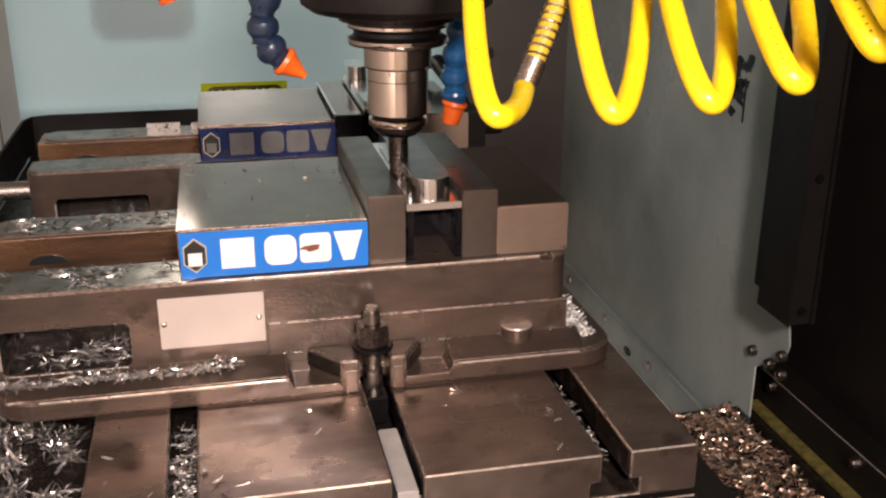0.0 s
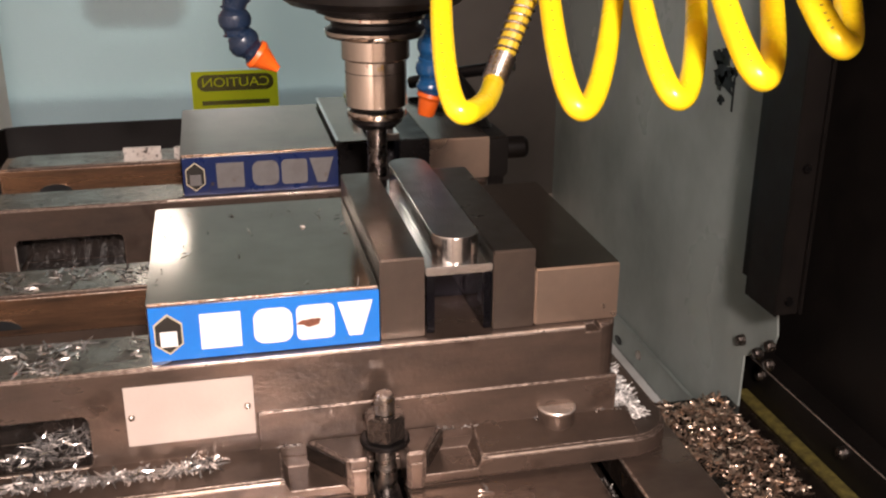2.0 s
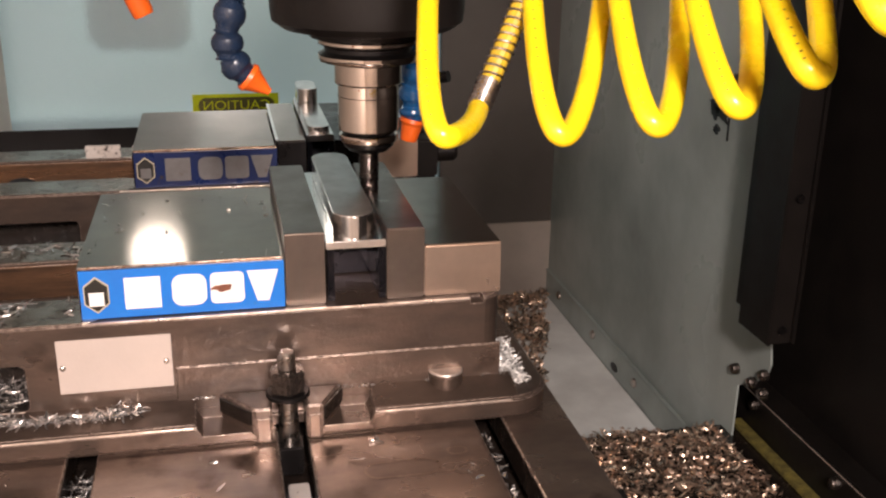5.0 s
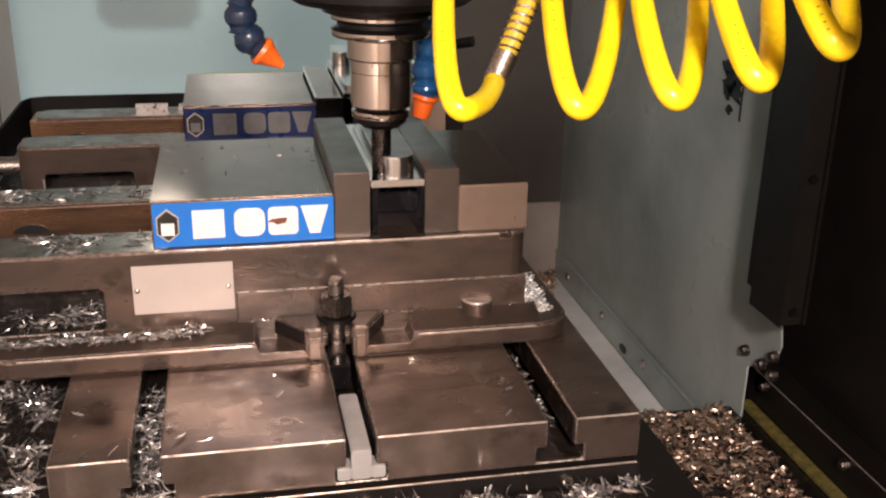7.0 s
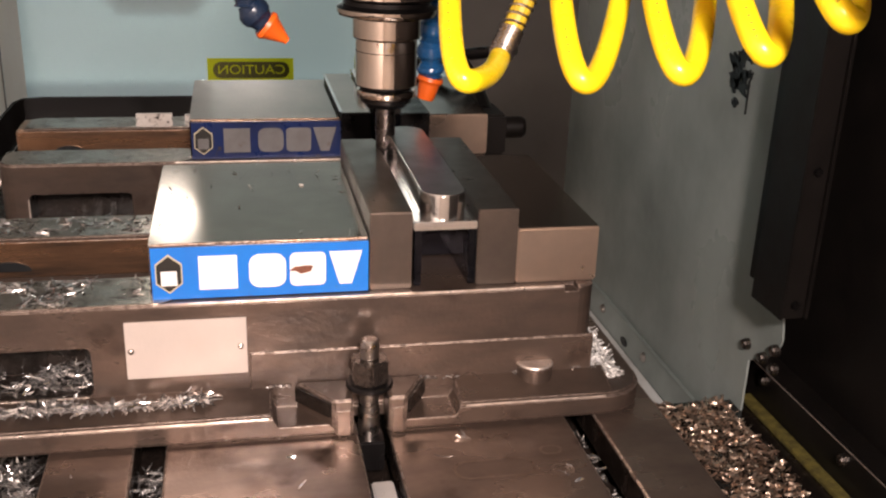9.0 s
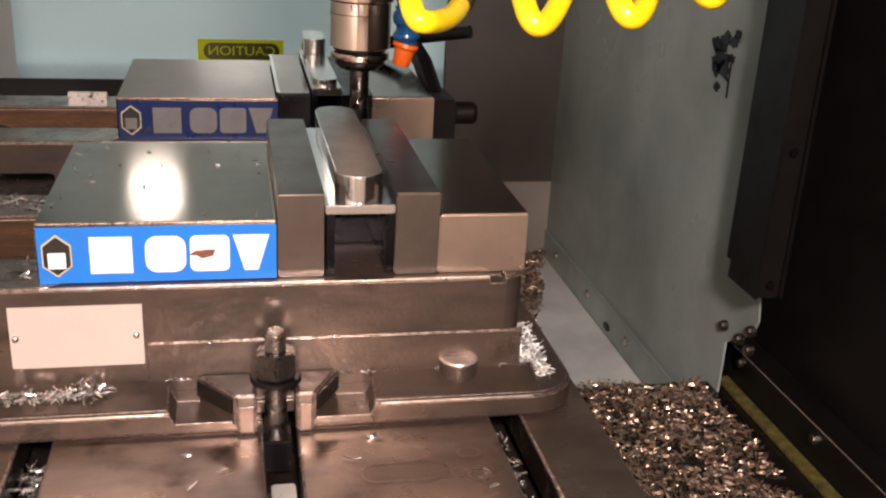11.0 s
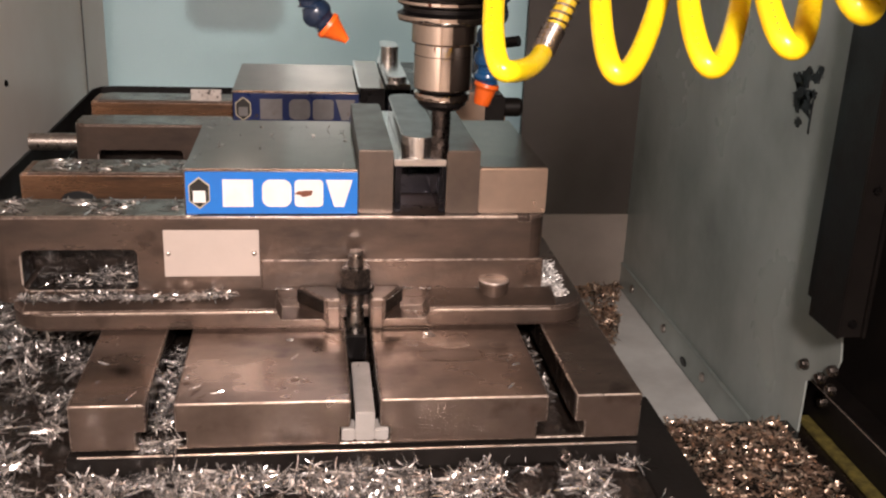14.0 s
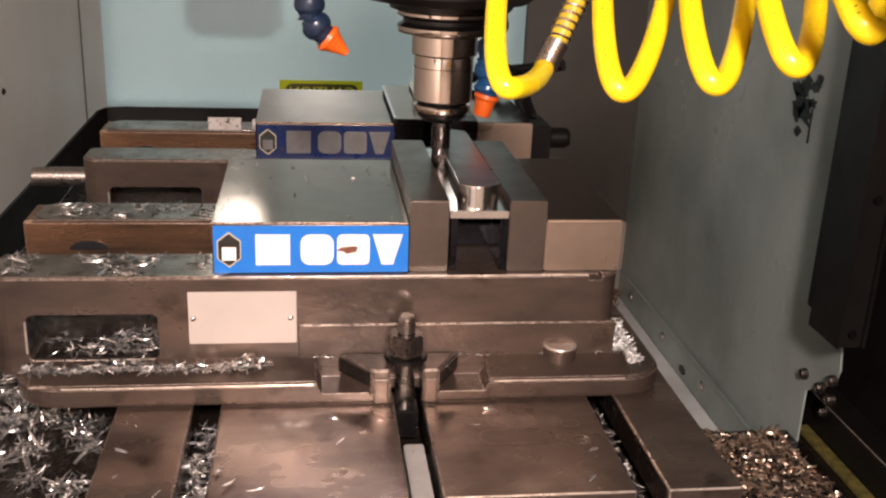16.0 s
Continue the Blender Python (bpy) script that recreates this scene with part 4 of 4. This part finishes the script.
# ---------------------------------------------------------------- coiled air hose
def air_hose():
    h = thing("coiled_air_hose", "bright yellow coiled air hose hanging from above", "air hose")
    r = 0.00455
    first = Vector((0.0190, -0.2192, 0.1416))
    step, bend = Vector((0.0507, -0.0016, -0.0020)), Vector((-0.0063, -0.0045, 0.0027))
    far, lean = Vector((0.0069, 0.0099, 0)), Vector((0.0242, 0.0741, 0.0382))

    def at(turn):
        a = 2 * math.pi * turn
        return first + step * turn + bend * turn ** 2 + far * ((1 + 0.48 * turn) * math.sin(a)) + lean * (1 - math.cos(a))
    tail = Vector((0.0448, -0.1642, 0.1409))
    low, mid = at(0.0), at(0.0) + Vector((0.0150, 0.0230, -0.0042))
    end = [low * ((1 - k) ** 2) + mid * (2 * k * (1 - k)) + tail * (k * k) for k in [1 - i / 14 for i in range(14)]]
    back = [at(-k / 96) for k in range(0, 49)]
    bridge = [at(-0.5).lerp(at(0.5), k / 10) + Vector((0, 0, 0.03)) * math.sin(math.pi * k / 10) for k in range(1, 10)]
    coil = [at(0.5 + k / 96) for k in range(0, 96 * 5 - 8)]
    top = coil[-1]
    rise = [top + Vector((0.004, 0.002, 0.01)), top + Vector((0.01, 0.0, 0.06)), top + Vector((0.01, 0.0, 0.3)), Vector((top.x + 0.01, top.y, 0.9))]
    part("coil", tube(end + back + bridge + coil + rise, r, 24), YELLOW, h)
    a, b = tail, Vector((0.0586, -0.1548, 0.1668))
    w = (b - a)
    part("fitting", tube([a, a + w * 0.25, a + w * 0.42], 0.0052, 18), BOLT, h, "ribbed steel hose fitting")
    for k in range(6):
        q = a + w * (0.04 + 0.065 * k)
        part("fitting_rib", tube([q, q + w * 0.03], 0.0056, 18), BOLT, h)
    part("hose_end", tube([a + w * 0.40, a + w * 1.0, a + w * 1.9], 0.0044, 14), SPRINGY, h, "stained yellow hose end")
    side = w.normalized().orthogonal().normalized()
    other = w.normalized().cross(side)
    sp = [a + w * (0.42 + 1.4 * k / 160) + 0.0050 * (side * math.cos(k * 0.45) + other * math.sin(k * 0.45)) for k in range(161)]
    part("spring_guard", tube(sp, 0.00055, 6), BOLT, h, "thin wire spring guard")
    # rows of unreadable print
    rng = random.Random(2)
    for turn in (-0.24, 0.74, 1.75, 2.76, 3.76):
        for k in range(13):
            if rng.random() < 0.2:
                continue
            p, q = at(turn + 0.013 * k), at(turn + 0.013 * k + 0.007)
            ahead = (q - p).normalized()
            out = Vector((-0.28, -0.95, 0.15))
            out = (out - ahead * out.dot(ahead)).normalized()
            m = Matrix((*[list(v) for v in (ahead, out.cross(ahead), out)],)).transposed().to_4x4()
            part("print_bar", shifted(boxes((-0.0004, 0.0003, -0.0005, 0.0005, 0.0, 0.0001)), Matrix.Translation((p + q) / 2 + out * (r - 0.00002)) @ m), HOSEPRINT, h)


# ---------------------------------------------------------------- assembly
setting()
table()
vise(0.0, 0.0, True)
vise(REAR, 0.0125, False)
workpieces()
work_stop()
spindle()
VIEW_SHIFTED = nozzles()
air_hose()

litter("ledge_chips", "brown and silvery metal chips heaped on the dark ledge", CHIP, 1, 13000, heap(0.20, 0.498, -0.05, 0.417, -0.384, 0.016, 0.06, 0.12), (0.005, 0.015), (0.0012, 0.0038), (-1.8, 1.8), 0.40)
litter("floor_chips", "dark brown metal chips heaped on the grey floor", CHIP, 2, 11500, heap(0.16, 0.506, 0.50, 1.09, -0.480, 0.032, 0.05, -0.6, (0.150, 0.331)), (0.008, 0.018), (0.002, 0.005), (-2.0, 2.0), 0.9)
CARRIED.append(litter("apron_swarf", "pale stringy aluminium swarf lying before the table end", SWARF, 3, 11000, heap(-0.315, 0.165, -0.215, -0.138, -0.1145, 0.009, 0.03, 0.45), (0.004, 0.026), (0.0004, 0.0020), (-3.2, 3.2), 0.13, 0.8))
CARRIED.append(litter("side_swarf", "pale curled aluminium swarf on the black tray beside the table", SWARF, 4, 15000, heap(-0.317, -0.184, -0.22, 0.30, -0.1145, 0.010, 0.024, 0.57), (0.004, 0.026), (0.0004, 0.0022), (-3.2, 3.2), 0.13, 0.8))
tray = thing("swarf_tray", "black oily sheet tray with a raised rim round the table", "tray")
part("tray_floor", boxes((-0.320, -0.1685, -0.34, 0.800, -0.120, -0.1150), (-0.1684, 0.1645, 0.6205, 0.800, -0.120, -0.1150), (-0.1684, 0.1645, -0.34, -0.1335, -0.120, -0.1150), bevel=0.001), SLUDGE_SHADE, tray)
part("tray_rim", prism([(-0.3235, -0.34), (-0.3235, 0.770), (-0.3170, 0.7915), (-0.2955, 0.798), (0.1645, 0.798), (0.1645, 0.8015), (-0.2975, 0.8015), (-0.3195, 0.7945), (-0.3270, 0.7725), (-0.3270, -0.34)], "z", -0.120, -0.0705, 0.0006), BLACK, tray, "raised black rim")
part("front_ledge", boxes((0.1675, 0.2005, -0.34, -0.040, -0.135, -0.1205), bevel=0.001), BLACK, tray, "black ledge beside the table end")
CARRIED.append(tray)
CARRIED.append(litter("slot_swarf", "aluminium swarf packed in the T-slot", SWARF, 5, 420, heap(-0.1225, -0.1105, -0.130, -0.030, -0.0870, 0.006, 0.02, 0.2), (0.005, 0.014), (0.0004, 0.0016), (-3.0, 3.0), 0.40))
CARRIED.append(litter("slot_swarf", "tangled swarf spilling from the mouth of the T-slot", SWARF, 17, 150, heap(-0.127, -0.106, -0.138, -0.127, -0.0985, 0.016, 0.02, -0.2), (0.004, 0.015), (0.0004, 0.0014), (-2.8, 2.8), 0.5))
CARRIED.append(litter("pocket_swarf", "aluminium swarf lying in the vise pocket", SWARF, 6, 420, heap(-0.212, -0.147, -0.002, 0.020, -0.0500, 0.009, 0.02, 0.35), (0.005, 0.018), (0.0003, 0.0011), (-2.6, 2.6), 0.22))
CARRIED.append(litter("rail_chips", "small chips scattered on the vise rails", SWARF, 7, 420, heap(-0.232, -0.118, -0.003, 0.030, 0.0008, 0.001, 0.03, 0.40), (0.004, 0.014), (0.0004, 0.0016), (-0.8, 0.8), 0.05, 0.5))
CARRIED.append(litter("rail_chips", "small chips scattered on the rear rail", SWARF, 8, 220, heap(-0.225, -0.118, 0.104, 0.134, 0.0010, 0.001, 0.03, 0.40), (0.004, 0.013), (0.0004, 0.0016), (-0.8, 0.8), 0.05, 0.5))
CARRIED.append(litter("flange_swarf", "flat swarf lying along the vise foot", SWARF, 9, 1500, heap(-0.218, -0.085, -0.0165, -0.0066, -0.0530, 0.0028, 0.03, -0.15), (0.003, 0.016), (0.0004, 0.0018), (-1.2, 1.2), 0.10, 0.7))
CARRIED.append(litter("foot_specks", "bright wet specks of metal along the vise foot and ears", SWARF, 14, 260, heap(-0.055, 0.130, -0.0100, -0.0066, -0.0505, 0.0012, 0.02, 0.20), (0.0012, 0.0040), (0.0004, 0.0011), (-1.2, 1.2), 0.15, 0.7))
CARRIED.append(litter("slot_swarf", "bright chips caught along the edge of the outer T-slot", SWARF, 15, 60, heap(0.1080, 0.1125, -0.127, -0.032, -0.0760, 0.003, 0.012, 0.30), (0.002, 0.009), (0.0004, 0.0016), (-2.0, 2.0), 0.5))
CARRIED.append(litter("screw_swarf", "pale swarf clump beside the vise screw", SWARF, 16, 320, heap(-0.262, -0.240, 0.060, 0.098, -0.034, 0.012, 0.03, -0.3), (0.004, 0.012), (0.0004, 0.0012), (-2.6, 2.6), 0.6))
CARRIED.append(litter("corner_swarf", "white fibrous swarf clump in the vise foot corner", FIBRE, 10, 800, heap(0.1295, 0.1440, -0.010, 0.040, -0.0570, 0.011, 0.03, -0.5), (0.004, 0.013), (0.0004, 0.0014), (-2.4, 2.4), 0.7))
CARRIED.append(litter("table_chips", "small chips scattered on the machine table", SWARF, 11, 46, heap(-0.160, 0.10, -0.125, -0.032, TOP + 0.0006, 0.001, 0.03, 0.45), (0.003, 0.012), (0.0006, 0.0018), (-1.5, 1.5), 0.25))
CARRIED.append(litter("jaw_chips", "stray chips on the ground steel jaw", SWARF, 12, 26, heap(-0.110, -0.004, 0.004, 0.140, 0.0311, 0.0008, 0.04, 0.35), (0.002, 0.009), (0.0004, 0.0012), (-1.5, 1.5), 0.15))


def motions():
    rows = [(t, pose(x, y, 0)) for t, x, y in TABLE]
    for ob in CARRIED:
        walk(ob, rows)
    # the jointed hose behind the spindle is shifted sideways to fit the camera's view
    walk(VIEW_SHIFTED, [(t, pose(dx, 0, 0)) for t, dx in ((0, 0.0108), (0.8, 0.0104), (1.5, 0.0088), (2.2, 0.0062), (3, 0.0012), (4, 0.0), (16, 0.0))])


motions()
